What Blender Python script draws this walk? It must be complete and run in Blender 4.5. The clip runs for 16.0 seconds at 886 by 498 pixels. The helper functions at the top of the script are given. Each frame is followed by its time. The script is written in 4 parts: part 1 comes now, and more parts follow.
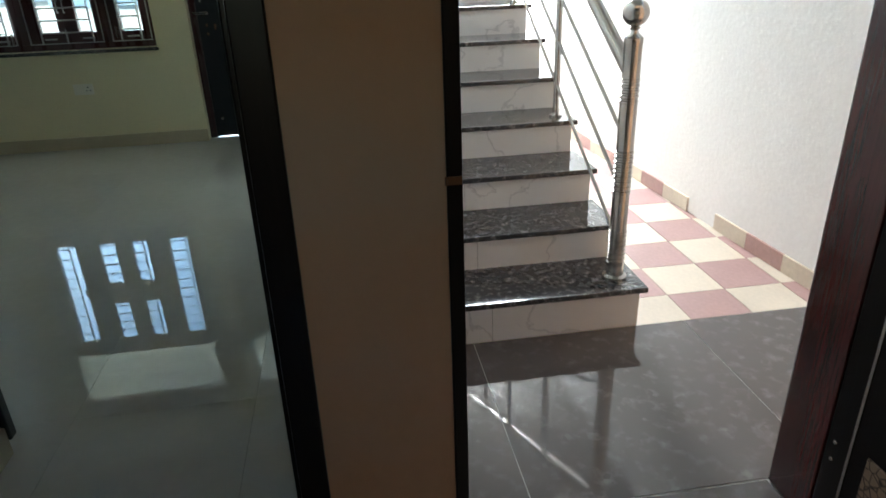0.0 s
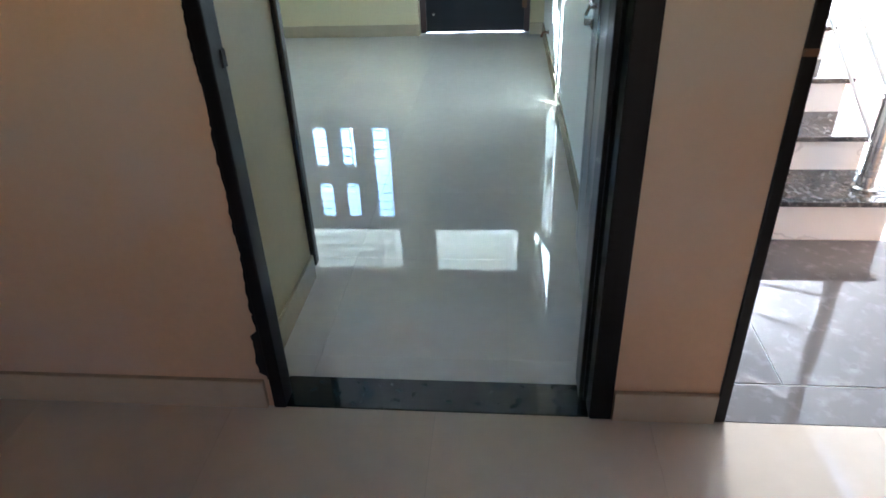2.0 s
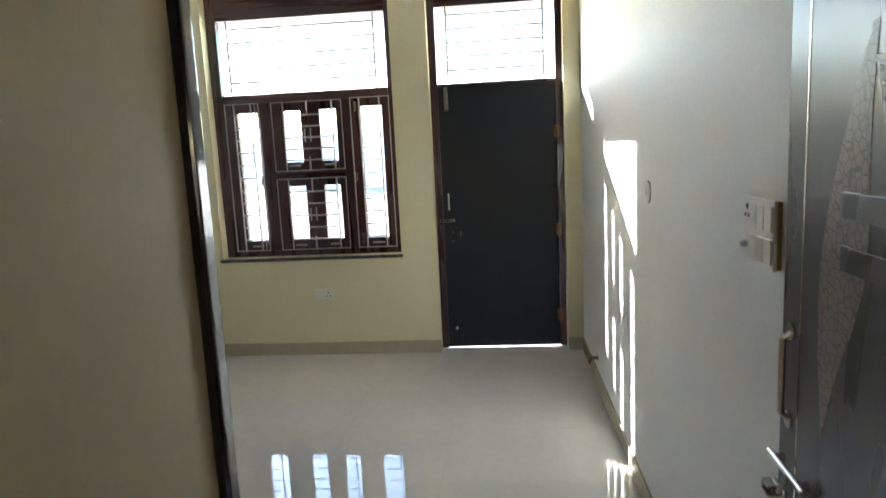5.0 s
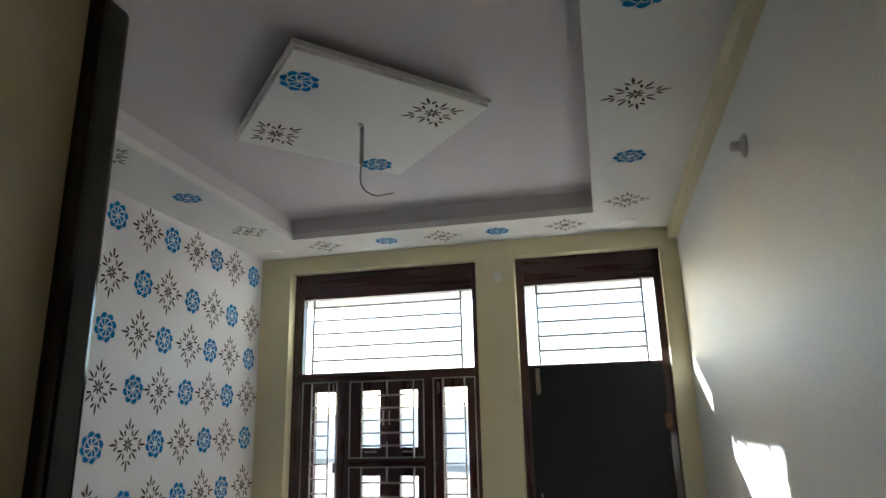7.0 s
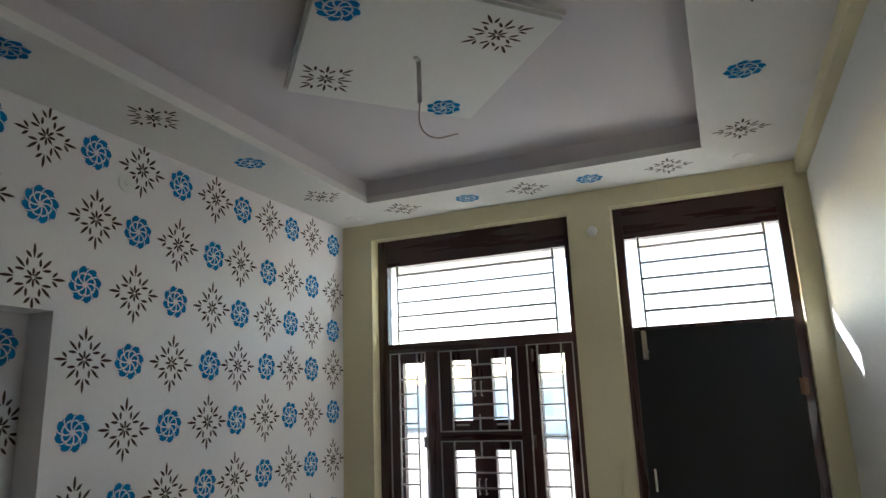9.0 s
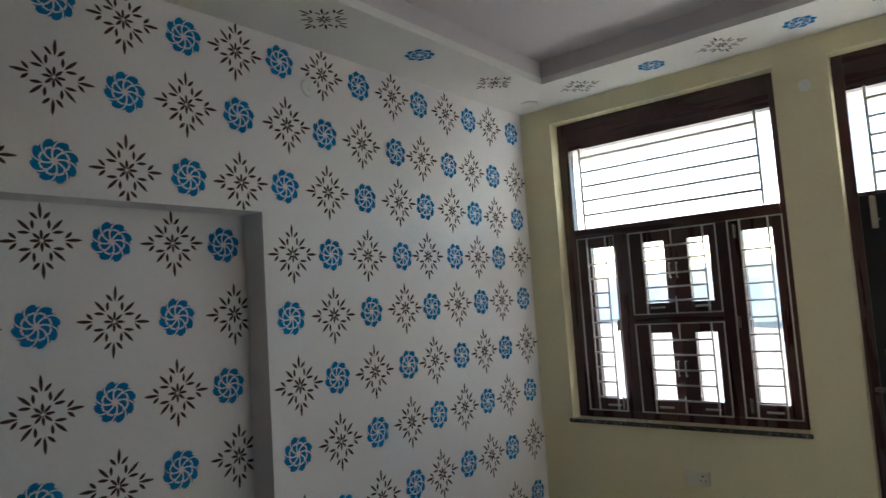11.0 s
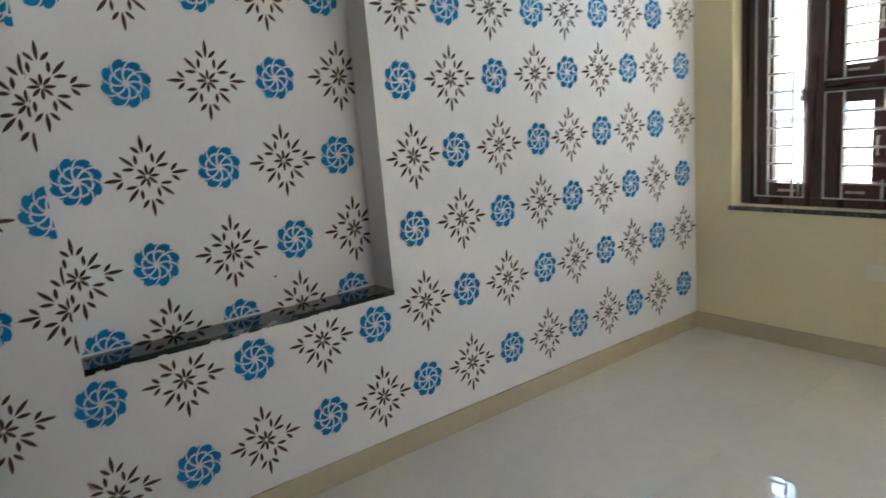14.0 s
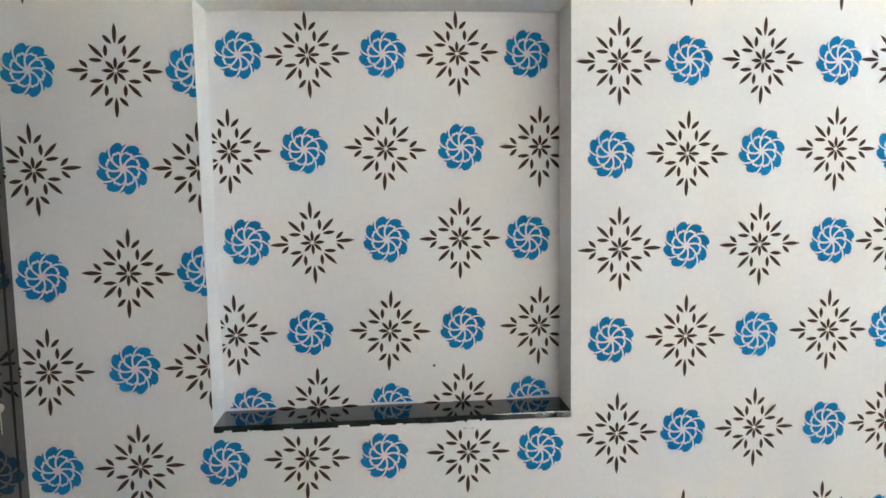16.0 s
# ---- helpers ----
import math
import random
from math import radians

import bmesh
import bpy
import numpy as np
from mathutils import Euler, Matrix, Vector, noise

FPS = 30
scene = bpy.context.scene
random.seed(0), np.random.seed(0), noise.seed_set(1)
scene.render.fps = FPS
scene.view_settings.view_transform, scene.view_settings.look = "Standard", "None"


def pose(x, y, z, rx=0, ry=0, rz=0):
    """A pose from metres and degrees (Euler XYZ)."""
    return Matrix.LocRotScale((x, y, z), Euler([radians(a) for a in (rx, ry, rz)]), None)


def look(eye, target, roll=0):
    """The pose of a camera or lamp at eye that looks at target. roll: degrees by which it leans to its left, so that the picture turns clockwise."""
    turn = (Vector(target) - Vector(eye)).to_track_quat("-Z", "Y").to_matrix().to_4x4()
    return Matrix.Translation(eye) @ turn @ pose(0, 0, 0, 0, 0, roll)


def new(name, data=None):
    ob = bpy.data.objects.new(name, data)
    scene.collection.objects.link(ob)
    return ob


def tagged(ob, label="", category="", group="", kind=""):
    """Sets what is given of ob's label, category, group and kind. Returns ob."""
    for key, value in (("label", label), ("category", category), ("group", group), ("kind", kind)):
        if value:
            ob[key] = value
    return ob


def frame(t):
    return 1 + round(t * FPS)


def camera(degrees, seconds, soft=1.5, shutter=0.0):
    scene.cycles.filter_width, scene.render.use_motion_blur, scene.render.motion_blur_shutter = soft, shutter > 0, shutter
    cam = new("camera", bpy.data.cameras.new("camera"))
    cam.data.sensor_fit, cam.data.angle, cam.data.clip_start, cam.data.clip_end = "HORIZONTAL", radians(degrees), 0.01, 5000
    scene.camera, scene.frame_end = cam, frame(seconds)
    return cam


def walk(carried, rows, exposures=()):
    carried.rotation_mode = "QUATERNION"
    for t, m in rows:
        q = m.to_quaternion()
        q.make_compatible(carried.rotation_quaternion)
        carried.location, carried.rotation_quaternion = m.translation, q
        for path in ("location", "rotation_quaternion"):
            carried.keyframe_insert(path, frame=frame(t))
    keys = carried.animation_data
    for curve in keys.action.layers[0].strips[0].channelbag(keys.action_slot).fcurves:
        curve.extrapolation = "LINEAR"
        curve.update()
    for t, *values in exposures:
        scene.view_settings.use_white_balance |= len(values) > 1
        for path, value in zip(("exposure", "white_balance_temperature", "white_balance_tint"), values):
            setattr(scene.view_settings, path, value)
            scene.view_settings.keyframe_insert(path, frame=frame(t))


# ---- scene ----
cam = camera(68.2, 16.0, shutter=0.3)
PATH = [
    (0, (0.102, 0.223, 1.386), (0.355, 2.030, 0.569), -2),
    (0.5, (-0.044, 0.169, 1.385), (0.309, 1.914, 0.473), -2),
    (1, (-0.183, 0.122, 1.363), (0.097, 1.819, 0.343), -2.3),
    (1.5, (-0.249, 0.041, 1.366), (-0.169, 1.732, 0.301), -2.1),
    (2, (-0.321, -0.024, 1.368), (-0.500, 1.684, 0.344), -2.3),
    (2.5, (-0.402, 0.085, 1.403), (-0.579, 1.828, 0.438), -1.4),
    (3, (-0.443, 0.257, 1.403), (-0.450, 1.998, 0.419), -2.2),
    (3.5, (-0.433, 0.505, 1.454), (-0.534, 2.290, 0.558), -3.5),
    (4, (-0.448, 0.672, 1.579), (-0.641, 2.589, 1.042), -2.2),
    (4.3, (-0.497, 0.806, 1.564), (-0.747, 2.732, 1.088), -2.8),
    (4.5, (-0.490, 0.859, 1.558), (-0.730, 2.793, 1.106), -1.7),
    (5, (-0.552, 1.061, 1.581), (-0.745, 3.028, 1.277), -2.8),
    (5.2, (-0.553, 1.153, 1.580), (-0.763, 3.130, 1.356), -2.3),
    (7.3, (-0.537, 1.606, 1.669), (-1.013, 3.462, 2.242), -1.2),
    (7.5, (-0.537, 1.672, 1.669), (-1.035, 3.519, 2.252), -1.2),
    (8, (-0.559, 1.818, 1.688), (-1.127, 3.660, 2.224), -2.5),
    (8.5, (-0.554, 1.895, 1.683), (-1.222, 3.713, 2.182), -2.6),
    (9, (-0.538, 1.937, 1.677), (-1.287, 3.737, 2.122), -2.2),
    (9.5, (-0.526, 1.971, 1.676), (-1.356, 3.736, 2.119), -2.7),
    (10, (-0.533, 2.015, 1.657), (-1.486, 3.746, 1.966), -2.2),
    (10.2, (-0.543, 2.015, 1.650), (-1.567, 3.717, 1.890), -2.8),
    (12.3, (-0.545, 2.069, 1.585), (-1.971, 3.464, 1.728), -3.7),
    (12.5, (-0.560, 2.109, 1.595), (-1.980, 3.512, 1.710), -4),
    (13, (-0.613, 2.155, 1.556), (-2.069, 3.525, 1.499), -3.9),
    (13.5, (-0.694, 2.221, 1.477), (-2.136, 3.583, 1.228), -4.6),
    (14, (-0.745, 2.360, 1.422), (-2.326, 3.523, 1.038), -4.9),
    (14.5, (-0.741, 2.552, 1.418), (-2.514, 3.372, 0.987), -2.1),
    (15, (-0.815, 2.720, 1.410), (-2.706, 3.255, 1.042), -3.9),
    (15.5, (-0.911, 2.944, 1.461), (-2.864, 3.285, 1.195), -2.4),
    (16, (-0.928, 3.174, 1.497), (-2.913, 3.334, 1.311), -1),
]
EXPOSURES = [
    (0.0, 3.15, 5900, 4), (0.5, 3.9, 5650, 4), (1.0, 4.4, 5750, 7), (1.5, 4.55, 5850, 11), (2.0, 5.05, 5400, 11), (2.5, 5.25, 5200, 11), (3.0, 5.6, 5250, 12), (3.5, 5.65, 5300, 12), (4.0, 5.1, 6100, 18), (4.3, 4.9, 6550, 20), (5.2, 4.35, 6500, 23),
    (7.3, 3.5, 6500, 24), (10.2, 3.5, 6450, 24), (12.5, 3.5, 6600, 23), (13.2, 3.6, 6600, 23), (13.6, 3.95, 6600, 23), (14.5, 5.3, 6700, 23), (16.0, 5.45, 6700, 24)]
walk(cam, [(t, look(eye, target, roll)) for t, eye, target, roll in PATH], EXPOSURES)

# ---- world and sun ----
SUN_WAY = Vector((1.0, -0.80, -0.375)).normalized()
world = bpy.data.worlds.new("sky")
scene.world = world
world.use_nodes = True
wn = world.node_tree.nodes
sky = wn.new("ShaderNodeTexSky")
sky.sky_type = "NISHITA"
sky.sun_disc = False
sky.sun_elevation = math.asin(-SUN_WAY.z)
sky.sun_rotation = math.atan2(-SUN_WAY.x, -SUN_WAY.y)
sky.dust_density = 0.6
wn["Background"].inputs["Strength"].default_value = 0.15
world.node_tree.links.new(sky.outputs["Color"], wn["Background"].inputs["Color"])
sun_data = bpy.data.lights.new("sun", "SUN")
sun_data.energy, sun_data.angle, sun_data.color = 5.0, radians(0.6), (1.0, 0.95, 0.87)
sun = new("sun", sun_data)
sun.matrix_world = look((0, 0, 0), SUN_WAY)


def fill_light(name, at, towards, width, height, watts):
    """An added area lamp that stands in for daylight through one large opening."""
    data = bpy.data.lights.new(name, "AREA")
    data.shape, data.size, data.size_y, data.energy, data.color = "RECTANGLE", width, height, watts, (1.0, 0.98, 0.96)
    lamp = new(name, data)
    lamp.matrix_world = look(at, towards)


# unseen lamp, added to brighten the porch wall and landing
fill_light("porch_fill_lamp", (1.5, 6.9, 2.7), (1.75, 4.2, 0.9), 1.0, 1.2, 55)


# ---- materials ----
def material(name, colour, rough=0.5, metal=0.0, vary=0.08, grain=30.0, stain=1.5, bump=0.1, spread=(1, 1, 1), rough_vary=0.08, coat=0.0, per_object=0.0, spec=0.5):
    m = bpy.data.materials.new(name)
    m.use_nodes = True
    nt = m.node_tree
    n, link = nt.nodes, nt.links.new
    b = n["Principled BSDF"]
    coord = n.new("ShaderNodeTexCoord")
    mapping = n.new("ShaderNodeMapping")
    mapping.inputs["Scale"].default_value = spread
    link(coord.outputs["Object"], mapping.inputs["Vector"])
    fine, broad = n.new("ShaderNodeTexNoise"), n.new("ShaderNodeTexNoise")
    fine.inputs["Scale"].default_value, fine.inputs["Detail"].default_value = grain, 4
    broad.inputs["Scale"].default_value, broad.inputs["Detail"].default_value = stain, 3
    for t in (fine, broad):
        link(mapping.outputs["Vector"], t.inputs["Vector"])
    mix = n.new("ShaderNodeMath")
    mix.operation = "ADD"
    link(fine.outputs["Fac"], mix.inputs[0])
    link(broad.outputs["Fac"], mix.inputs[1])
    last = mix
    if per_object:
        info, mul, add = n.new("ShaderNodeObjectInfo"), n.new("ShaderNodeMath"), n.new("ShaderNodeMath")
        mul.operation, add.operation = "MULTIPLY_ADD", "ADD"
        mul.inputs[1].default_value, mul.inputs[2].default_value = per_object, -per_object / 2
        link(info.outputs["Random"], mul.inputs[0])
        link(mix.outputs[0], add.inputs[0])
        link(mul.outputs[0], add.inputs[1])
        last = add
    ramp = n.new("ShaderNodeMapRange")
    ramp.inputs["From Min"].default_value, ramp.inputs["From Max"].default_value = 0.6, 1.4
    ramp.inputs["To Min"].default_value, ramp.inputs["To Max"].default_value = 1 - vary, 1 + vary
    link(last.outputs[0], ramp.inputs["Value"])
    tint = n.new("ShaderNodeVectorMath")
    tint.operation = "SCALE"
    tint.inputs[0].default_value = colour
    link(ramp.outputs[0], tint.inputs["Scale"])
    link(tint.outputs[0], b.inputs["Base Color"])
    rr = n.new("ShaderNodeMapRange")
    rr.inputs["To Min"].default_value, rr.inputs["To Max"].default_value = max(0.0, rough - rough_vary / 2), min(1, rough + rough_vary / 2)
    link(broad.outputs["Fac"], rr.inputs["Value"])
    link(rr.outputs[0], b.inputs["Roughness"])
    b.inputs["Metallic"].default_value = metal
    b.inputs["Coat Weight"].default_value = coat
    b.inputs["Coat Roughness"].default_value = min(0.03, rough)
    b.inputs["Specular IOR Level"].default_value = spec
    if bump:
        bp = n.new("ShaderNodeBump")
        bp.inputs["Strength"].default_value, bp.inputs["Distance"].default_value = bump, 0.01
        link(fine.outputs["Fac"], bp.inputs["Height"])
        link(bp.outputs["Normal"], b.inputs["Normal"])
    return m


def speckled(name, dark, light, scale, rough, amount=0.55):
    """Polished granite: dark ground with paler crystals."""
    m = material(name, dark, rough, vary=0.1, bump=0.0, rough_vary=0.03, coat=0.3)
    n, link = m.node_tree.nodes, m.node_tree.links.new
    b = n["Principled BSDF"]
    coord = n.new("ShaderNodeTexCoord")
    vor, noi = n.new("ShaderNodeTexVoronoi"), n.new("ShaderNodeTexNoise")
    vor.inputs["Scale"].default_value, noi.inputs["Scale"].default_value = scale, scale * 0.35
    noi.inputs["Detail"].default_value = 6
    for t in (vor, noi):
        link(coord.outputs["Object"], t.inputs["Vector"])
    ramp = n.new("ShaderNodeMapRange")
    ramp.inputs["From Min"].default_value, ramp.inputs["From Max"].default_value = amount, amount + 0.2
    link(noi.outputs["Fac"], ramp.inputs["Value"])
    mul = n.new("ShaderNodeMath")
    mul.operation = "MULTIPLY"
    sep = n.new("ShaderNodeSeparateColor")
    link(vor.outputs["Color"], sep.inputs[0])
    link(ramp.outputs[0], mul.inputs[0])
    link(sep.outputs[0], mul.inputs[1])
    mix = n.new("ShaderNodeMix")
    mix.data_type = "RGBA"
    mix.inputs["A"].default_value, mix.inputs["B"].default_value = (*dark, 1), (*light, 1)
    link(mul.outputs[0], mix.inputs["Factor"])
    link(mix.outputs["Result"], b.inputs["Base Color"])
    return m


def veined(name, ground, vein, rough):
    """White marble-look tile with thin grey veins."""
    m = material(name, ground, rough, vary=0.03, bump=0.0)
    n, link = m.node_tree.nodes, m.node_tree.links.new
    b = n["Principled BSDF"]
    coord, noi = n.new("ShaderNodeTexCoord"), n.new("ShaderNodeTexNoise")
    noi.inputs["Scale"].default_value, noi.inputs["Detail"].default_value, noi.inputs["Distortion"].default_value = 2.2, 6, 0.3
    link(coord.outputs["Object"], noi.inputs["Vector"])
    sub, ab = n.new("ShaderNodeMath"), n.new("ShaderNodeMath")
    sub.operation, ab.operation = "SUBTRACT", "ABSOLUTE"
    sub.inputs[1].default_value = 0.5
    link(noi.outputs["Fac"], sub.inputs[0])
    link(sub.outputs[0], ab.inputs[0])
    ramp = n.new("ShaderNodeMapRange")
    ramp.inputs["From Min"].default_value, ramp.inputs["From Max"].default_value = 0.0, 0.010
    link(ab.outputs[0], ramp.inputs["Value"])
    mix = n.new("ShaderNodeMix")
    mix.data_type = "RGBA"
    mix.inputs["A"].default_value, mix.inputs["B"].default_value = (*vein, 1), (*ground, 1)
    link(ramp.outputs[0], mix.inputs["Factor"])
    link(mix.outputs["Result"], b.inputs["Base Color"])
    return m


def crackled(name, ground, line, scale, rough):
    """Brown laminate print of small cells with dark outlines."""
    m = material(name, ground, rough, vary=0.1, bump=0.0)
    n, link = m.node_tree.nodes, m.node_tree.links.new
    b = n["Principled BSDF"]
    coord, vor = n.new("ShaderNodeTexCoord"), n.new("ShaderNodeTexVoronoi")
    vor.feature = "DISTANCE_TO_EDGE"
    vor.inputs["Scale"].default_value = scale
    link(coord.outputs["Object"], vor.inputs["Vector"])
    ramp = n.new("ShaderNodeMapRange")
    ramp.inputs["From Min"].default_value, ramp.inputs["From Max"].default_value = 0.02, 0.09
    link(vor.outputs["Distance"], ramp.inputs["Value"])
    mix = n.new("ShaderNodeMix")
    mix.data_type = "RGBA"
    mix.inputs["A"].default_value, mix.inputs["B"].default_value = (*line, 1), (*ground, 1)
    link(ramp.outputs[0], mix.inputs["Factor"])
    link(mix.outputs["Result"], b.inputs["Base Color"])
    return m


def blotched(name, paint, putty, scale, rough):
    """Wall paint worn unevenly, with the greyer putty showing through in soft patches."""
    m = material(name, paint, rough, vary=0.05, grain=50, stain=1.3, bump=0.07)
    n, link = m.node_tree.nodes, m.node_tree.links.new
    b = n["Principled BSDF"]
    painted = b.inputs["Base Color"].links[0].from_socket
    coord, noi = n.new("ShaderNodeTexCoord"), n.new("ShaderNodeTexNoise")
    noi.inputs["Scale"].default_value, noi.inputs["Detail"].default_value, noi.inputs["Distortion"].default_value = scale, 5, 0.4
    link(coord.outputs["Object"], noi.inputs["Vector"])
    ramp = n.new("ShaderNodeMapRange")
    ramp.inputs["From Min"].default_value, ramp.inputs["From Max"].default_value = 0.42, 0.62
    link(noi.outputs["Fac"], ramp.inputs["Value"])
    mix = n.new("ShaderNodeMix")
    mix.data_type = "RGBA"
    mix.inputs["B"].default_value = (*putty, 1)
    link(ramp.outputs[0], mix.inputs["Factor"])
    link(painted, mix.inputs["A"])
    link(mix.outputs["Result"], b.inputs["Base Color"])
    return m


def clear_glass(name):
    m = bpy.data.materials.new(name)
    m.use_nodes = True
    nt = m.node_tree
    nt.nodes.remove(nt.nodes["Principled BSDF"])
    mix, tr, gl = nt.nodes.new("ShaderNodeMixShader"), nt.nodes.new("ShaderNodeBsdfTransparent"), nt.nodes.new("ShaderNodeBsdfGlossy")
    tr.inputs["Color"].default_value = (0.68, 0.745, 0.765, 1)
    gl.inputs["Roughness"].default_value = 0.02
    mix.inputs["Fac"].default_value = 0.06
    nt.links.new(tr.outputs[0], mix.inputs[1])
    nt.links.new(gl.outputs[0], mix.inputs[2])
    nt.links.new(mix.outputs[0], nt.nodes["Material Output"].inputs["Surface"])
    return m


CREAM = material("cream wall paint", (0.74, 0.67, 0.44), 0.45, vary=0.04, grain=60, stain=1.2, bump=0.05)
PALE = material("pale wall paint", (0.79, 0.80, 0.77), 0.52, spec=0.4, vary=0.04, grain=50, stain=1.0, bump=0.06)
TAN = blotched("tan wall paint", (0.60, 0.345, 0.185), (0.53, 0.375, 0.26), 1.6, 0.6)
WHITE = material("white wall paint", (0.81, 0.785, 0.785), 0.5, vary=0.03, grain=60, stain=1.4, bump=0.04)
CEIL = material("white ceiling paint", (0.76, 0.75, 0.72), 0.6, vary=0.03, grain=40, stain=1.0, bump=0.03)
RECESS = material("lilac grey ceiling paint", (0.62, 0.58, 0.60), 0.6, vary=0.03, grain=40, stain=0.8, bump=0.03)
OUTER = material("white outdoor plaster", (0.86, 0.855, 0.845), 0.7, vary=0.05, grain=40, stain=1.2, bump=0.15)
TILE = material("cream vitrified tile", (0.66, 0.63, 0.57), 0.01, vary=0.05, grain=14, stain=2.0, bump=0.0, rough_vary=0.012, per_object=0.10, coat=0.4)
HALLTILE = material("beige vitrified hall tile", (0.60, 0.50, 0.38), 0.06, vary=0.06, grain=14, stain=2.0, bump=0.0, rough_vary=0.03, per_object=0.10, coat=0.3)
GROUT = material("beige grout", (0.48, 0.44, 0.37), 0.8, vary=0.1)
PALEGROUT = material("pale cement joint", (0.62, 0.60, 0.57), 0.8, vary=0.1)
SKIRT = material("beige skirting tile", (0.52, 0.45, 0.32), 0.2, vary=0.06, grain=20, stain=3, bump=0.0)
HALLSKIRT = material("tan skirting tile", (0.50, 0.37, 0.24), 0.25, vary=0.06, grain=20, stain=3, bump=0.0)
GRANITE = speckled("grey black granite", (0.05, 0.05, 0.053), (0.34, 0.33, 0.325), 130, 0.08, 0.5)
SLAB = speckled("dark grey granite floor", (0.115, 0.102, 0.097), (0.21, 0.192, 0.185), 45, 0.035, 0.5)
GREEN = speckled("green black granite", (0.008, 0.016, 0.018), (0.05, 0.07, 0.07), 80, 0.08)
MARBLE = veined("white veined riser tile", (0.82, 0.81, 0.79), (0.62, 0.61, 0.60), 0.15)
WOOD = material("dark stained wood", (0.046, 0.0135, 0.0145), 0.28, vary=0.18, grain=18, stain=2.0, bump=0.12, spread=(9, 9, 0.6), coat=0.3)
WOODH = material("dark stained wood, lying grain", (0.046, 0.0135, 0.0145), 0.28, vary=0.18, grain=18, stain=2.0, bump=0.12, spread=(0.6, 9, 9), coat=0.3)
MAROON = material("maroon varnished wood", (0.075, 0.014, 0.014), 0.25, vary=0.3, grain=16, stain=2.0, bump=0.1, spread=(9, 9, 0.6), coat=0.4)
BLACKWOOD = material("black varnished wood", (0.006, 0.004, 0.004), 0.30, vary=0.3, grain=16, stain=2.0, bump=0.03, spread=(9, 9, 0.6), coat=0.03, spec=0.18)
GLOSSBLACK = material("glossy black varnish", (0.012, 0.011, 0.010), 0.12, vary=0.3, grain=16, stain=3.0, bump=0.04, spread=(9, 9, 0.6), coat=0.3)
LEAF = material("charcoal door laminate", (0.016, 0.0175, 0.021), 0.42, vary=0.2, grain=90, stain=1.5, bump=0.08, spread=(3, 3, 0.5), spec=0.25)
GLOSSBROWN = material("glossy dark brown laminate", (0.030, 0.024, 0.019), 0.05, vary=0.15, grain=20, stain=2.0, bump=0.0, rough_vary=0.02, coat=0.4)
BLUELEAF = material("blue grey door laminate", (0.032, 0.036, 0.041), 0.28, vary=0.15, grain=60, stain=2.5, bump=0.02, spread=(2, 2, 0.6), coat=0.0, spec=0.45)
INLAY = crackled("brown crackle inlay", (0.21, 0.17, 0.145), (0.09, 0.075, 0.07), 55, 0.35)
MAININLAY = crackled("gold brown pebble inlay", (0.30, 0.21, 0.14), (0.03, 0.018, 0.012), 45, 0.4)
STEEL = material("polished steel", (0.55, 0.525, 0.49), 0.22, metal=1.0, vary=0.05, grain=60, bump=0.0)
# railing steel darkened and roughened, so backlit tubes look dark beside the lamp
DIMSTEEL = material("dimmed steel tube", (0.42, 0.39, 0.35), 0.42, metal=1.0, vary=0.06, grain=60, bump=0.0)
ROD = material("silver painted rod", (0.50, 0.485, 0.475), 0.35, metal=0.3, vary=0.1, bump=0.0)
BRASS = material("tarnished brass", (0.17, 0.09, 0.05), 0.4, metal=0.8, vary=0.2, bump=0.0)
PLASTIC = material("white switch plastic", (0.78, 0.77, 0.73), 0.3, vary=0.02, bump=0.0)
PLASTICIVORY = material("ivory socket plastic", (0.77, 0.735, 0.62), 0.35, vary=0.02, bump=0.0)
PLASTICGREY = material("grey socket holes", (0.10, 0.10, 0.10), 0.5, vary=0.05, bump=0.0)
WOODEDGE = material("light wooden box edge", (0.45, 0.28, 0.12), 0.5, vary=0.15, grain=30, bump=0.05)
BLUE = material("blue stencil paint", (0.001, 0.205, 0.475), 0.9, vary=0.12, grain=70, stain=8, bump=0.05, spec=0.0)
BROWN = material("brown stencil paint", (0.070, 0.036, 0.025), 0.7, vary=0.25, grain=70, stain=8, bump=0.05, spec=0.15)
PINK = material("pink cement tile", (0.43, 0.27, 0.25), 0.45, vary=0.12, grain=50, stain=3, bump=0.08, per_object=0.25)
IVORY = material("ivory cement tile", (0.66, 0.58, 0.47), 0.45, vary=0.1, grain=50, stain=3, bump=0.08, per_object=0.2)
WIRE = material("grey wire insulation", (0.30, 0.22, 0.18), 0.5, vary=0.1, bump=0.0)
CANOPY = material("weathered white plaster", (0.50, 0.50, 0.48), 0.8, vary=0.1, grain=25, stain=1.0, bump=0.1)
CONCRETE = material("raw grey concrete", (0.25, 0.245, 0.235), 0.85, vary=0.12, grain=25, stain=1.0, bump=0.1)
EARTH = material("dusty ground", (0.34, 0.28, 0.20), 0.9, vary=0.2, grain=8, stain=0.2, bump=0.2)
FARPANE = material("far pale window panes", (0.66, 0.68, 0.68), 0.4, vary=0.1, bump=0.0)
FACADE = material("pale facade plaster", (0.88, 0.865, 0.82), 0.8, vary=0.08, grain=8, stain=0.4, bump=0.05)
GLASS = clear_glass("window glass")


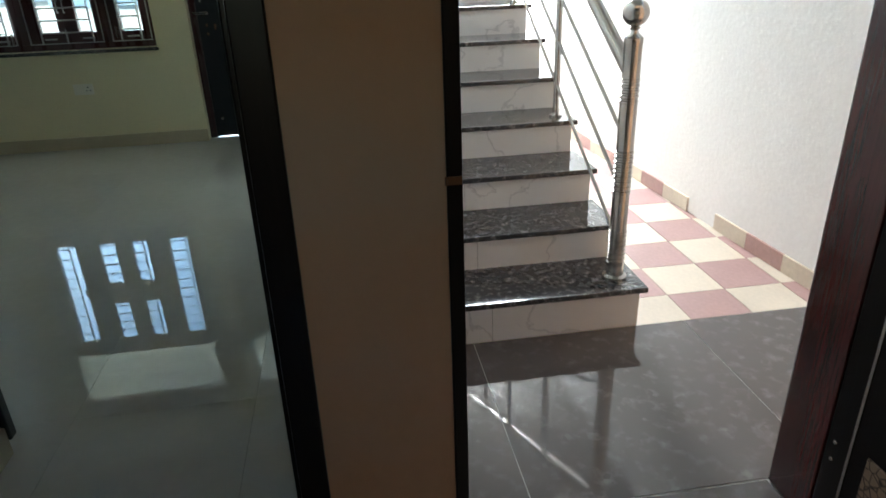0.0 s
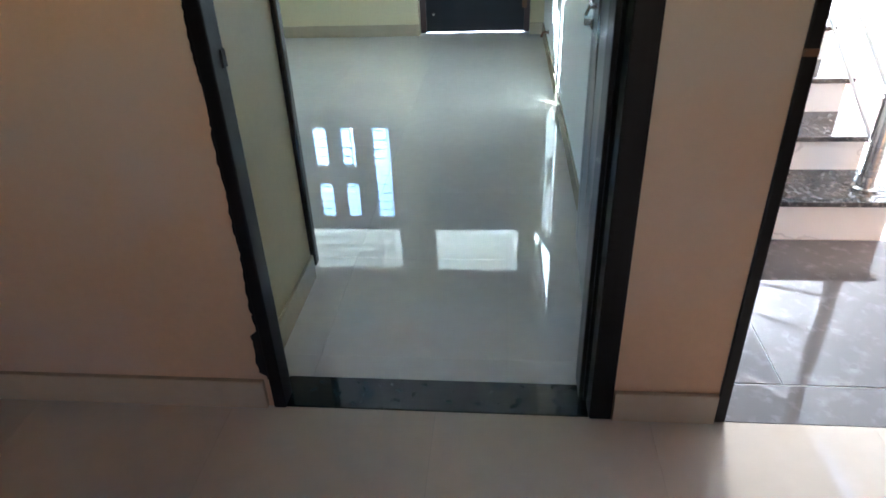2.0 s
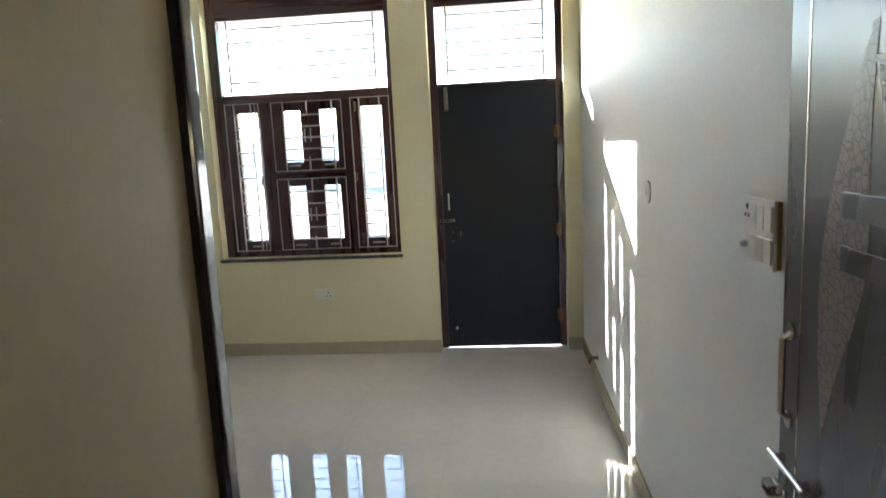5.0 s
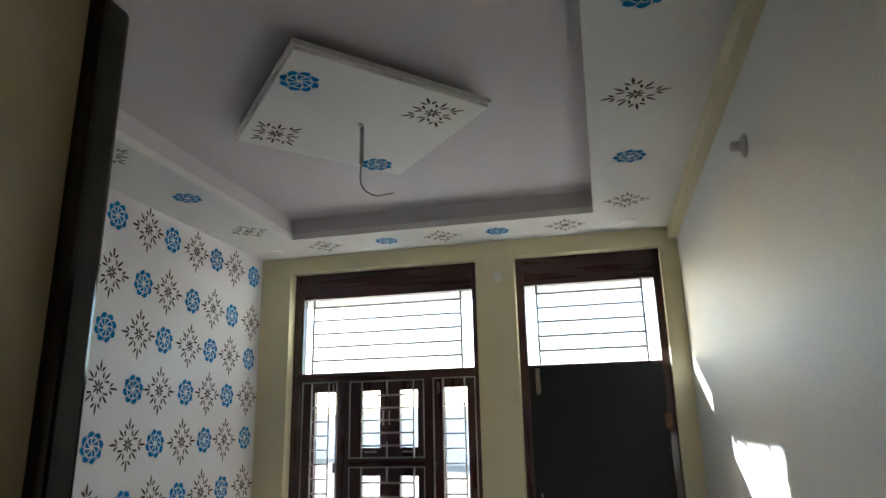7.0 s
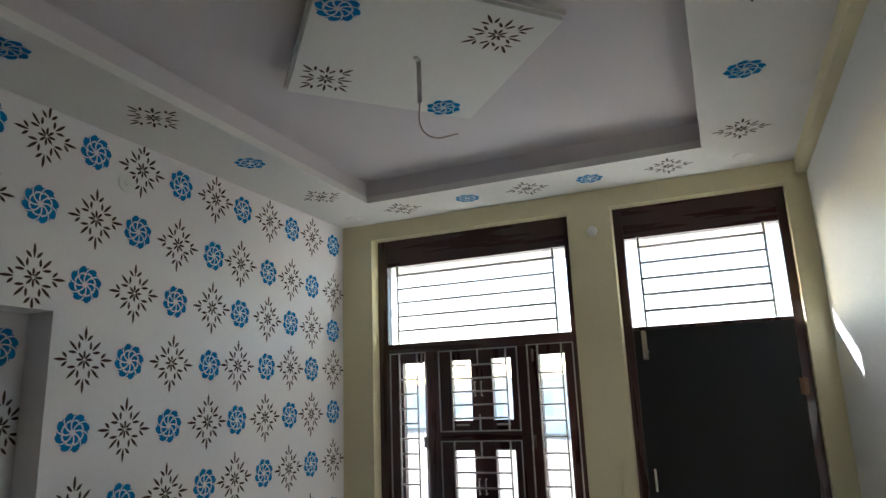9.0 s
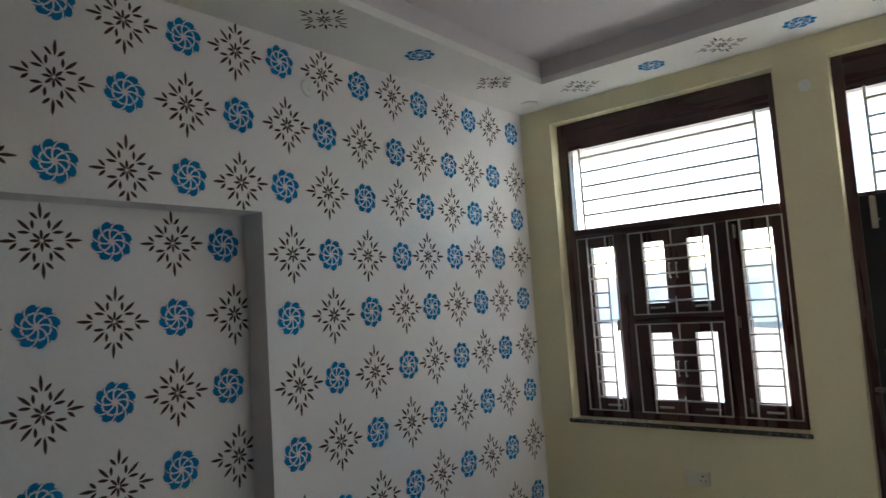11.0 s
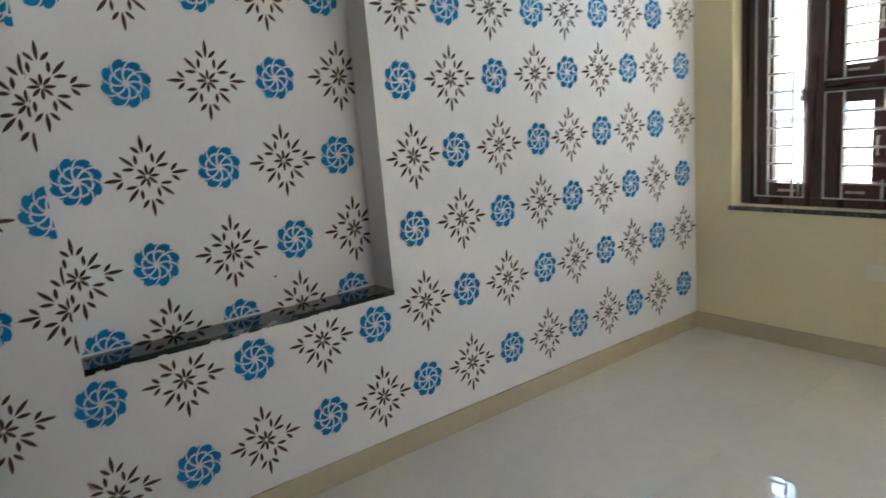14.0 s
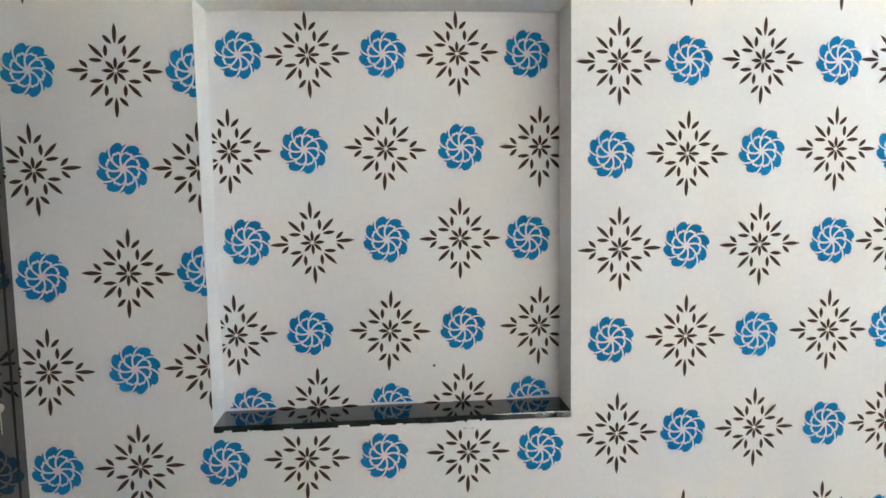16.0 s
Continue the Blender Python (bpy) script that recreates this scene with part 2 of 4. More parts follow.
# ---- mesh helpers ----
def add_box(bm, x0, x1, y0, y1, z0, z1, bevel=0.0):
    r = bmesh.ops.create_cube(bm, size=1.0, matrix=Matrix.Translation(((x0 + x1) / 2, (y0 + y1) / 2, (z0 + z1) / 2)) @ Matrix.Diagonal((abs(x1 - x0), abs(y1 - y0), abs(z1 - z0), 1)))
    if bevel:
        edges = {e for v in r["verts"] for e in v.link_edges}
        bmesh.ops.bevel(bm, geom=list(edges), offset=bevel, segments=2, affect="EDGES", profile=0.6)


def boxes(*items, bevel=0.0):
    bm = bmesh.new()
    for b in items:
        add_box(bm, *b, bevel=bevel)
    return bm


def add_tube(bm, a, b, radius, radius2=None, sides=12):
    a, b = Vector(a), Vector(b)
    turn = (b - a).to_track_quat("Z", "Y").to_matrix().to_4x4()
    bmesh.ops.create_cone(bm, cap_ends=True, segments=sides, radius1=radius, radius2=radius if radius2 is None else radius2, depth=(b - a).length, matrix=Matrix.Translation((a + b) / 2) @ turn)


def tubes(*items, sides=12):
    bm = bmesh.new()
    for it in items:
        add_tube(bm, *it, sides=sides)
    return bm


def lathe(profile, at, axis="Z", sides=24):
    """A turned body: profile of (radius, height) about an axis through at."""
    bm = bmesh.new()
    rings = []
    for r, h in profile:
        ring = []
        for k in range(sides):
            a = 2 * math.pi * k / sides
            p = (r * math.cos(a), r * math.sin(a), h)
            if axis == "X":
                p = (p[2], p[0], p[1])
            elif axis == "Y":
                p = (p[0], p[2], p[1])
            ring.append(bm.verts.new(Vector(p) + Vector(at)))
        rings.append(ring)
    for a, b in zip(rings, rings[1:]):
        for k in range(sides):
            bm.faces.new((a[k], a[(k + 1) % sides], b[(k + 1) % sides], b[k]))
    bm.faces.new(rings[0])
    bm.faces.new(rings[-1])
    bmesh.ops.recalc_face_normals(bm, faces=bm.faces)
    return bm


def smooth(ob, angle=40):
    for p in ob.data.polygons:
        p.use_smooth = True
    ob.data.set_sharp_from_angle(angle=radians(angle))
    return ob


def mesh_of(name, bm, mat):
    me = bpy.data.meshes.new(name)
    bm.to_mesh(me)
    bm.free()
    me.materials.append(mat)
    return me


def thing(name, bm, mat, label, category, group="", kind=""):
    return tagged(new(name, mesh_of(name, bm, mat)), label, category, group, kind)


def empty(name, at, label, category, group="", kind=""):
    ob = new(name)
    ob.matrix_world = Matrix.Translation(at)
    ob.empty_display_size = 0.1
    return tagged(ob, label, category, group, kind)


def part(name, bm, mat, parent, label=""):
    """One mesh, built in world metres, as a part under parent."""
    bpy.context.view_layer.update()
    ob = new(name, mesh_of(name, bm, mat))
    ob.parent = parent
    ob.matrix_parent_inverse = parent.matrix_world.inverted()
    return tagged(ob, label)


def piece(name, mesh, parent, m):
    ob = new(name, mesh)
    ob.parent = parent
    ob.matrix_parent_inverse = parent.matrix_world.inverted()
    ob.matrix_basis = m
    return ob


def wall_mesh(axis, lo, hi, z0, z1, at, thick, holes=()):
    """A wall along 'x' or 'y' from lo to hi, its face at 'at', its body from there to at + thick, with openings (u0, u1, z0, z1) through it."""
    us = sorted({lo, hi, *[h[0] for h in holes], *[h[1] for h in holes]})
    zs = sorted({z0, z1, *[h[2] for h in holes], *[h[3] for h in holes]})
    us, zs = [u for u in us if lo <= u <= hi], [z for z in zs if z0 <= z <= z1]

    def solid(i, j):
        if not (0 <= i < len(us) - 1 and 0 <= j < len(zs) - 1):
            return False
        u, z = (us[i] + us[i + 1]) / 2, (zs[j] + zs[j + 1]) / 2
        return not any(h[0] < u < h[1] and h[2] < z < h[3] for h in holes)

    bm = bmesh.new()
    cache = {}

    def v(i, j, d):
        if (i, j, d) not in cache:
            w = at + thick * d
            cache[i, j, d] = bm.verts.new((us[i], w, zs[j]) if axis == "x" else (w, us[i], zs[j]))
        return cache[i, j, d]

    for i in range(len(us) - 1):
        for j in range(len(zs) - 1):
            if not solid(i, j):
                continue
            for d in (0, 1):
                bm.faces.new((v(i, j, d), v(i + 1, j, d), v(i + 1, j + 1, d), v(i, j + 1, d)))
            for (di, dj), (a, b) in {(-1, 0): ((i, j), (i, j + 1)), (1, 0): ((i + 1, j), (i + 1, j + 1)), (0, -1): ((i, j), (i + 1, j)), (0, 1): ((i, j + 1), (i + 1, j + 1))}.items():
                if not solid(i + di, j + dj):
                    bm.faces.new((v(*a, 0), v(*b, 0), v(*b, 1), v(*a, 1)))
    bmesh.ops.recalc_face_normals(bm, faces=bm.faces)
    return bm


def structure(name, bm, mat, label, category):
    return thing(name, bm, mat, label, category, kind="structure")


# ---- plan ----
XL, XR = -3.03, 0.02            # stencilled wall, wall with the switches
YW = 6.0                       # inner face of the window wall
YD0, YD1 = 1.35, 1.47          # hall face and room face of the entrance wall
YA = 2.02                      # front of the built-in doors in the alcove
XP = -1.042                     # passage wall
CE, RE = 2.935, 3.075            # ceiling border and its recess
RX0, RX1, RY0, RY1 = -2.56, -0.492, 2.46, 5.52
WIN = (-2.79, -1.36, 0.79, 2.815)
DOOR = (-1.085, -0.10, -0.1, 2.815)
ENT = (-0.980, -0.01, -0.1, 2.10)
MAIN = (0.27, 1.26, -0.1, 2.12)
NICHE = (2.592, 3.766, 0.722, 2.085)

# ---- structure of the room ----
wall_window = structure("wall_north", wall_mesh("x", -3.4, 0.26, -0.1, 3.3, YW, 0.24, [WIN, DOOR]), CREAM, "cream-yellow painted wall with a window and a balcony door", "wall")
wall_stencil = structure("wall_west", wall_mesh("y", 1.2, 6.0, -0.1, 3.3, XL, -0.145, [NICHE]), WHITE, "white wall stencilled with blue rosettes and brown flowers", "wall")
structure("wall_west_back", wall_mesh("y", 1.2, 6.0, -0.1, 3.3, XL - 0.145, -0.10), WHITE, "white back of the wall niche", "wall")
structure("wall_east", wall_mesh("y", YD1, 6.0, -0.1, 3.3, XR, 0.24), PALE, "pale painted wall beside the staircase, lit by sun", "wall")
structure("wall_passage", wall_mesh("y", YD1, 2.035, -0.1, 3.0, XP, -0.10), CREAM, "cream painted wall of the short entrance passage", "wall")
structure("wall_south", wall_mesh("x", -3.4, 2.2, -0.1, 3.3, YD0, YD1 - YD0, [ENT, MAIN]), TAN, "tan painted hall wall with two doorways", "wall")
structure("wall_alcove", wall_mesh("x", XL, XP - 0.001, 2.12, 3.0, YA + 0.05, -0.15), CREAM, "cream painted wall above the built-in doors", "wall")
structure("wall_closet", wall_mesh("x", XL, XP - 0.1, -0.1, 3.0, 1.6, -0.05), CREAM, "plain back wall of the closet", "wall")


def ring_mesh(x0, x1, y0, y1, a0, a1, b0, b1, z0, z1):
    """A flat frame with a rectangular hole, from z0 to z1."""
    bm = bmesh.new()
    for b in ((x0, a0, y0, y1), (a1, x1, y0, y1), (a0, a1, y0, b0), (a0, a1, b1, y1)):
        add_box(bm, *b, z0, z1)
    return bm


ceiling = structure("ceiling", ring_mesh(XL, XR, YD1, YW, RX0, RX1, RY0, RY1, CE, 3.12), CEIL, "white plaster ceiling border round a recess", "ceiling")
recess_bm = ring_mesh(RX0 - 0.003, RX1 + 0.003, RY0 - 0.003, RY1 + 0.003, RX0 + 0.004, RX1 - 0.004, RY0 + 0.004, RY1 - 0.004, CE + 0.031, RE)
add_box(recess_bm, RX0 - 0.05, RX1 + 0.05, RY0 - 0.05, RY1 + 0.05, RE, 3.115)
structure("ceiling_recess", recess_bm, RECESS, "lilac-grey recessed ceiling field", "ceiling")
structure("ceiling_moulding", ring_mesh(RX0 - 0.022, RX1 + 0.022, RY0 - 0.022, RY1 + 0.022, RX0 + 0.022, RX1 - 0.022, RY0 + 0.022, RY1 - 0.022, CE - 0.012, CE + 0.03), CEIL, "white plaster lip round the ceiling recess", "moulding")
structure("beam", boxes((-0.035, XR, YD1, YW, 2.85, CE), bevel=0.004), CREAM, "cream painted beam along the wall top", "beam")
structure("roof_slab", boxes((-3.5, 0.3, -2.6, 6.24, 3.3, 3.45)), CEIL, "plain concrete roof slab", "roof")

floor = structure("floor", boxes((XL, XR, YD1, YW, -0.1, -0.0035)), GROUT, "glossy cream vitrified tile floor with tight joints", "floor")
floor_hall = structure("floor_hall", boxes((-3.2, 1.4, -2.5, YD0, -0.1, -0.0035)), GROUT, "glossy beige tile floor of the hall", "floor")
landing = structure("landing", boxes((0.272, 2.07, YD0, 2.37, -0.1, -0.002)), PALEGROUT, "dark grey polished granite entrance landing", "floor")
porch = structure("porch_floor", boxes((0.26, 2.15, 2.37, 9.0, -0.12, -0.008)), GROUT, "porch floor of pink and ivory tiles", "floor")

# hall shell
structure("wall_hall_west", wall_mesh("y", -2.5, YD0, -0.1, 3.3, -3.2, -0.15), TAN, "tan painted hall wall", "wall")
structure("wall_hall_east", wall_mesh("y", -2.5, YD0, -0.1, 3.3, 1.4, 0.15), TAN, "tan painted hall wall", "wall")
# the opening is made up: it lets sky light into the closed hall
structure("wall_hall_south", wall_mesh("x", -3.35, 1.55, -0.1, 3.3, -2.5, -0.15, [(-0.6, 0.0, 1.15, 1.8)]), TAN, "tan painted hall wall, unseen, with an opening added to let light in", "wall")
structure("ceiling_hall", boxes((-3.2, 1.4, -2.5, YD0, 2.95, 3.1)), CEIL, "white hall ceiling", "ceiling")

# baseboards
structure("baseboard", boxes((XL, DOOR[0], YW - 0.012, YW, 0, 0.10), bevel=0.002), SKIRT, "beige tile skirting", "baseboard")
structure("baseboard_corner", boxes((DOOR[1], XR, YW - 0.012, YW, 0, 0.10), bevel=0.002), SKIRT, "beige tile skirting", "baseboard")
structure("baseboard_west", boxes((XL, XL + 0.012, YA, YW - 0.012, 0, 0.10), bevel=0.002), SKIRT, "beige tile skirting", "baseboard")
structure("baseboard_east", boxes((XR - 0.012, XR, YD1, YW - 0.012, 0, 0.10), bevel=0.002), SKIRT, "beige tile skirting", "baseboard")
structure("baseboard_passage", boxes((XP, XP + 0.012, YD1, 2.035, 0, 0.10), bevel=0.002), SKIRT, "beige tile skirting", "baseboard")
structure("baseboard_pier", boxes((-0.008, 0.268, YD0 - 0.016, YD0, 0, 0.10), bevel=0.003), HALLSKIRT, "tan tile skirting of the pier", "baseboard")
structure("baseboard_hall", boxes((-3.2, -0.998, YD0 - 0.016, YD0, 0, 0.10), bevel=0.003), HALLSKIRT, "tan tile skirting of the hall", "baseboard")
structure("threshold", boxes((-0.972, -0.072, YD0 - 0.004, YD1 + 0.003, -0.099, 0.004), bevel=0.002), GREEN, "dark green-black granite threshold strip", "threshold")
structure("door_sill", boxes((DOOR[0] + 0.001, DOOR[1] - 0.001, YW + 0.001, YW + 0.235, -0.099, 0.0)), TILE, "cream tile strip under the balcony door", "threshold")

# ---- window ----
FY0, FY1 = 6.095, 6.165        # depth of the window and door frames
window_1 = empty("window_1", (-2.075, 6.13, 0.79), "dark stained wooden window with casements, transom light and iron grille", "window", kind="structure")
x0, x1, z0, z1 = WIN
part("window_frame", boxes((x0, x0 + 0.075, FY0, FY1, z0, z1), (x1 - 0.05, x1, FY0, FY1, z0, z1), (x0 + 0.075, x1 - 0.05, FY0, FY1, z0, 0.84), bevel=0.004), WOOD, window_1)
part("head_board", boxes((x0 + 0.075, x1 - 0.05, FY0 + 0.004, FY1, 2.618, z1)), WOODH, window_1, "dark wooden board over the transom light")
part("transom_rail", boxes((x0 + 0.075, x1 - 0.05, FY0 - 0.004, FY1, 1.995, 2.062), bevel=0.005), WOODH, window_1)
for a, b in ((-2.435, -2.33), (-1.775, -1.705)):
    part("mullion", boxes((a, b, FY0 - 0.003, FY1, 0.84, 1.995), bevel=0.005), WOOD, window_1)
part("middle_rail", boxes((-2.33, -1.775, FY0 - 0.003, FY1, 1.395, 1.467), bevel=0.005), WOODH, window_1)
part("window_sill", boxes((x0 - 0.02, x1 + 0.012, 5.985, FY0, 0.765, 0.79), bevel=0.004), GRANITE, window_1, "grey granite sill")


def casement(px, pz, gx, gz):
    """One wooden sash with its pane: outer edges px, pz and glass edges gx, gz."""
    sash = part("casement", boxes((px[0], gx[0], 6.108, 6.158, pz[0], pz[1]), (gx[1], px[1], 6.108, 6.158, pz[0], pz[1]), (gx[0], gx[1], 6.108, 6.158, pz[0], gz[0]), (gx[0], gx[1], 6.108, 6.158, gz[1], pz[1]), bevel=0.003), WOOD, window_1)
    part("pane", boxes((gx[0] - 0.003, gx[1] + 0.003, 6.130, 6.135, gz[0] - 0.003, gz[1] + 0.003)), GLASS, sash)
    mid = (gx[0] + gx[1]) / 2
    part("catch", boxes((mid - 0.045, mid + 0.045, 6.094, 6.1085, pz[0] + 0.028, pz[0] + 0.040), bevel=0.002), ROD, sash, "grey metal stay")
    return sash


casement((-2.715, -2.435), (0.84, 1.995), (-2.610, -2.448), (0.917, 1.923))
casement((-1.705, -1.41), (0.84, 1.995), (-1.630, -1.468), (0.917, 1.930))
for za, zb, ga, gb in ((1.467, 1.995, 1.530, 1.923), (0.84, 1.395, 0.918, 1.340)):
    casement((-2.33, -2.0525), (za, zb), (-2.247, -2.107), (ga, gb))
    casement((-2.0525, -1.775), (za, zb), (-1.958, -1.827), (ga, gb))
    for hx in (-2.075, -2.030):
        part("pull_handle", tubes(((hx, 6.085, (za + zb) / 2 - 0.05), (hx, 6.085, (za + zb) / 2 + 0.05), 0.005), ((hx, 6.085, (za + zb) / 2 - 0.045), (hx, 6.109, (za + zb) / 2 - 0.045), 0.004), ((hx, 6.085, (za + zb) / 2 + 0.045), (hx, 6.109, (za + zb) / 2 + 0.045), 0.004), sides=8), ROD, window_1)
for bx, bz, up in ((-2.462, 1.93, 1), (-2.462, 0.865, 1), (-1.672, 1.905, 1), (-1.672, 0.885, 1), (-2.0525, 1.945, 1), (-2.0525, 1.480, 1), (-2.0525, 1.345, 1), (-2.0525, 0.852, 1)):
    part("tower_bolt", boxes((bx - 0.009, bx + 0.009, 6.102, 6.1075, bz - 0.012, bz + 0.062), (bx - 0.005, bx + 0.005, 6.094, 6.102, bz - 0.018, bz + 0.066), (bx - 0.004, bx + 0.012, 6.086, 6.095, bz + 0.012, bz + 0.020), bevel=0.001), STEEL, window_1, "small steel tower bolt")
for bx in (-2.448, -1.690):
    part("latch", boxes((bx - 0.010, bx + 0.010, 6.0905, 6.1075, 1.36, 1.43), bevel=0.002), STEEL, window_1, "small steel casement latch")
part("transom_pane", boxes((x0 + 0.07, x1 - 0.045, 6.130, 6.135, 2.058, 2.622)), GLASS, window_1)


def grille(px, pz, vx, hz, parent, frame_bar=True, thick=0.0062):
    """Iron grille: a flat outline, upright rods vx and cross rods at heights hz, set 2 cm before the sashes."""
    y = 6.082
    if frame_bar:
        part("grille_frame", boxes((px[0], px[0] + 0.007, y - 0.004, y + 0.004, pz[0], pz[1]), (px[1] - 0.007, px[1], y - 0.004, y + 0.004, pz[0], pz[1]), (px[0], px[1], y - 0.004, y + 0.004, pz[0], pz[0] + 0.007), (px[0], px[1], y - 0.004, y + 0.004, pz[1] - 0.007, pz[1])), ROD, parent)
    for x in vx:
        part("grille_upright", tubes(((x, y, pz[0]), (x, y, pz[1]), thick), sides=6), ROD, parent)
    for z in hz:
        part("grille_rod", tubes(((vx[0] - 0.004, y - 0.006, z), (vx[-1] + 0.004, y - 0.006, z), thick), sides=6), ROD, parent)


window_grille = empty("window_grille", (-2.075, 6.082, 0.84), "silver painted iron window grille of thin rods", "grille")
grille((-2.700, -2.425), (0.838, 1.996), (-2.625, -2.490), [0.93 + 0.098 * k for k in range(10)], window_grille)
grille((-1.708, -1.402), (0.838, 1.998), (-1.635, -1.480), [0.93 + 0.098 * k for k in range(10)], window_grille)
for za, zb in ((1.458, 1.992), (0.838, 1.402)):
    grille((-2.330, -1.772), (za, zb), (-2.235, -1.850), [za + 0.085 + (zb - za - 0.19) / 4 * k for k in range(5)], window_grille)
    part("grille_stub", tubes(((-2.045, 6.078, za), (-2.045, 6.078, za + 0.11), 0.005), sides=6), ROD, window_grille)
    part("grille_stub", tubes(((-2.045, 6.078, zb - 0.11), (-2.045, 6.078, zb), 0.005), sides=6), ROD, window_grille)
grille((x0 + 0.075, x1 - 0.05), (2.062, 2.618), (-2.625, -1.490), [2.150 + 0.0990 * k for k in range(5)], window_grille, False, 0.0088)

# ---- balcony door ----
door_1 = empty("door_1", (-0.59, 6.13, 0), "charcoal flush balcony door, shut, in a dark wooden frame with transom light", "door", kind="structure")
x0, x1, z0, z1 = DOOR
part("door_frame", boxes((x0, x0 + 0.055, FY0, FY1, 0, z1), (x1 - 0.05, x1, FY0, FY1, 0, z1), (x0 + 0.055, x1 - 0.05, FY0, FY1, 2.04, 2.058), bevel=0.003), WOOD, door_1)
part("head_board", boxes((x0 + 0.055, x1 - 0.05, FY0 + 0.004, FY1, 2.615, z1)), WOODH, door_1)
leaf = part("door_leaf", boxes((x0 + 0.055, x1 - 0.05, 6.100, 6.138, 0.009, 2.04), bevel=0.003), LEAF, door_1, "charcoal laminate door leaf")
part("transom_pane", boxes((x0 + 0.05, x1 - 0.045, 6.130, 6.135, 2.054, 2.619)), GLASS, door_1)
for z in (1.67, 0.925, 0.255):
    part("hinge", boxes((-0.170, -0.128, 6.092, 6.0995, z - 0.045, z + 0.045), (-0.152, -0.140, 6.084, 6.094, z - 0.05, z + 0.05), bevel=0.002), BRASS, leaf, "worn brass hinge")
part("tower_bolt", boxes((-0.985, -0.955, 6.094, 6.0995, 1.86, 2.03), (-0.977, -0.963, 6.080, 6.094, 1.87, 2.034), (-0.972, -0.945, 6.080, 6.090, 1.90, 1.912), bevel=0.002), STEEL, leaf, "steel tower bolt")
part("pull_handle", tubes(((-0.980, 6.060, 1.11), (-0.980, 6.060, 1.235), 0.008), ((-0.980, 6.060, 1.12), (-0.980, 6.100, 1.12), 0.007), ((-0.980, 6.060, 1.225), (-0.980, 6.100, 1.225), 0.007)), STEEL, leaf, "steel pull handle")
part("latch", boxes((-1.055, -0.940, 6.082, 6.0995, 1.012, 1.036), bevel=0.003), STEEL, leaf, "steel sliding latch")
part("knob", lathe([(0.012, 0), (0.016, -0.008), (0.011, -0.018), (0.003, -0.020)], (-0.962, 6.100, 0.166), "Y", 16), STEEL, leaf, "small steel door stop knob")
for dx, z in ((-0.965, 0.93), (-0.90, 0.925), (-0.965, 0.86), (-0.90, 0.905)):
    part("screw_plate", boxes((dx - 0.007, dx + 0.007, 6.0965, 6.0995, z - 0.010, z + 0.010)), BRASS, leaf)
g = empty("transom_grille", (-0.59, 6.082, 2.06), "thin iron rods across the door's transom light", "grille")
grille((x0 + 0.055, x1 - 0.05), (2.058, 2.615), (-0.945, -0.235), [2.150 + 0.0990 * k for k in range(5)], g, False, 0.0088)

# ---- entrance door of the room, open against the wall ----
door_2 = empty("door_2", (-0.03, 1.41, 0), "black door frame with a blue-grey patterned door leaf standing open", "door", kind="structure")
for x_out, x_in in ((-0.980, -0.944), (-0.01, -0.071)):
    a, b = sorted((x_out, x_in))
    part("door_frame", boxes((a, b, YD0 - 0.012, YD0 + 0.055, 0, 2.03), bevel=0.004), BLACKWOOD, door_2)
    mid = (a + b) / 2 + (0.012 if x_in < x_out else -0.012)
    c, d = sorted((x_out, mid))
    if x_in < x_out:
        part("door_rebate", boxes((-0.093, -0.0105, YD0 + 0.067, YD1 + 0.043, 0, 2.03), bevel=0.005), BLACKWOOD, door_2)
        part("bead", tubes(((-0.076, YD0 + 0.061, 0), (-0.076, YD0 + 0.061, 2.03), 0.0058)), BLACKWOOD, door_2)
    else:
        part("door_rebate", boxes((c, d, YD0 + 0.055, YD1 + 0.006, 0, 2.03), bevel=0.004), BLACKWOOD, door_2)
part("frame_head", boxes((-0.980, -0.01, YD0 - 0.012, YD1 + 0.006, 2.03, 2.10), bevel=0.004), BLACKWOOD, door_2)
bpy.context.view_layer.update()
hang = pose(-0.037, YD1 + 0.064, 0, 0, 0, 87.5)      # the leaf's hinge and its swing
leaf_bm = boxes((0.0, 0.825, -0.014, 0.018, 0.012, 2.02), bevel=0.003)
leaf_bm.transform(hang)
leaf = part("door_leaf", leaf_bm, BLUELEAF, door_2, "blue-grey laminate door leaf with a brown crackle inlay")


def on_leaf(name, bm, mat, label=""):
    bm.transform(hang @ Matrix.Translation((-0.04, 0, 0)))
    return part(name, bm, mat, leaf, label)


def outline(points, y0, y1):
    bm = bmesh.new()
    face = bm.faces.new([bm.verts.new((x, y0, z)) for x, z in points])
    made = bmesh.ops.extrude_face_region(bm, geom=[face])
    bmesh.ops.translate(bm, vec=(0, y1 - y0, 0), verts=[v for v in made["geom"] if isinstance(v, bmesh.types.BMVert)])
    bmesh.ops.recalc_face_normals(bm, faces=bm.faces)
    return bm


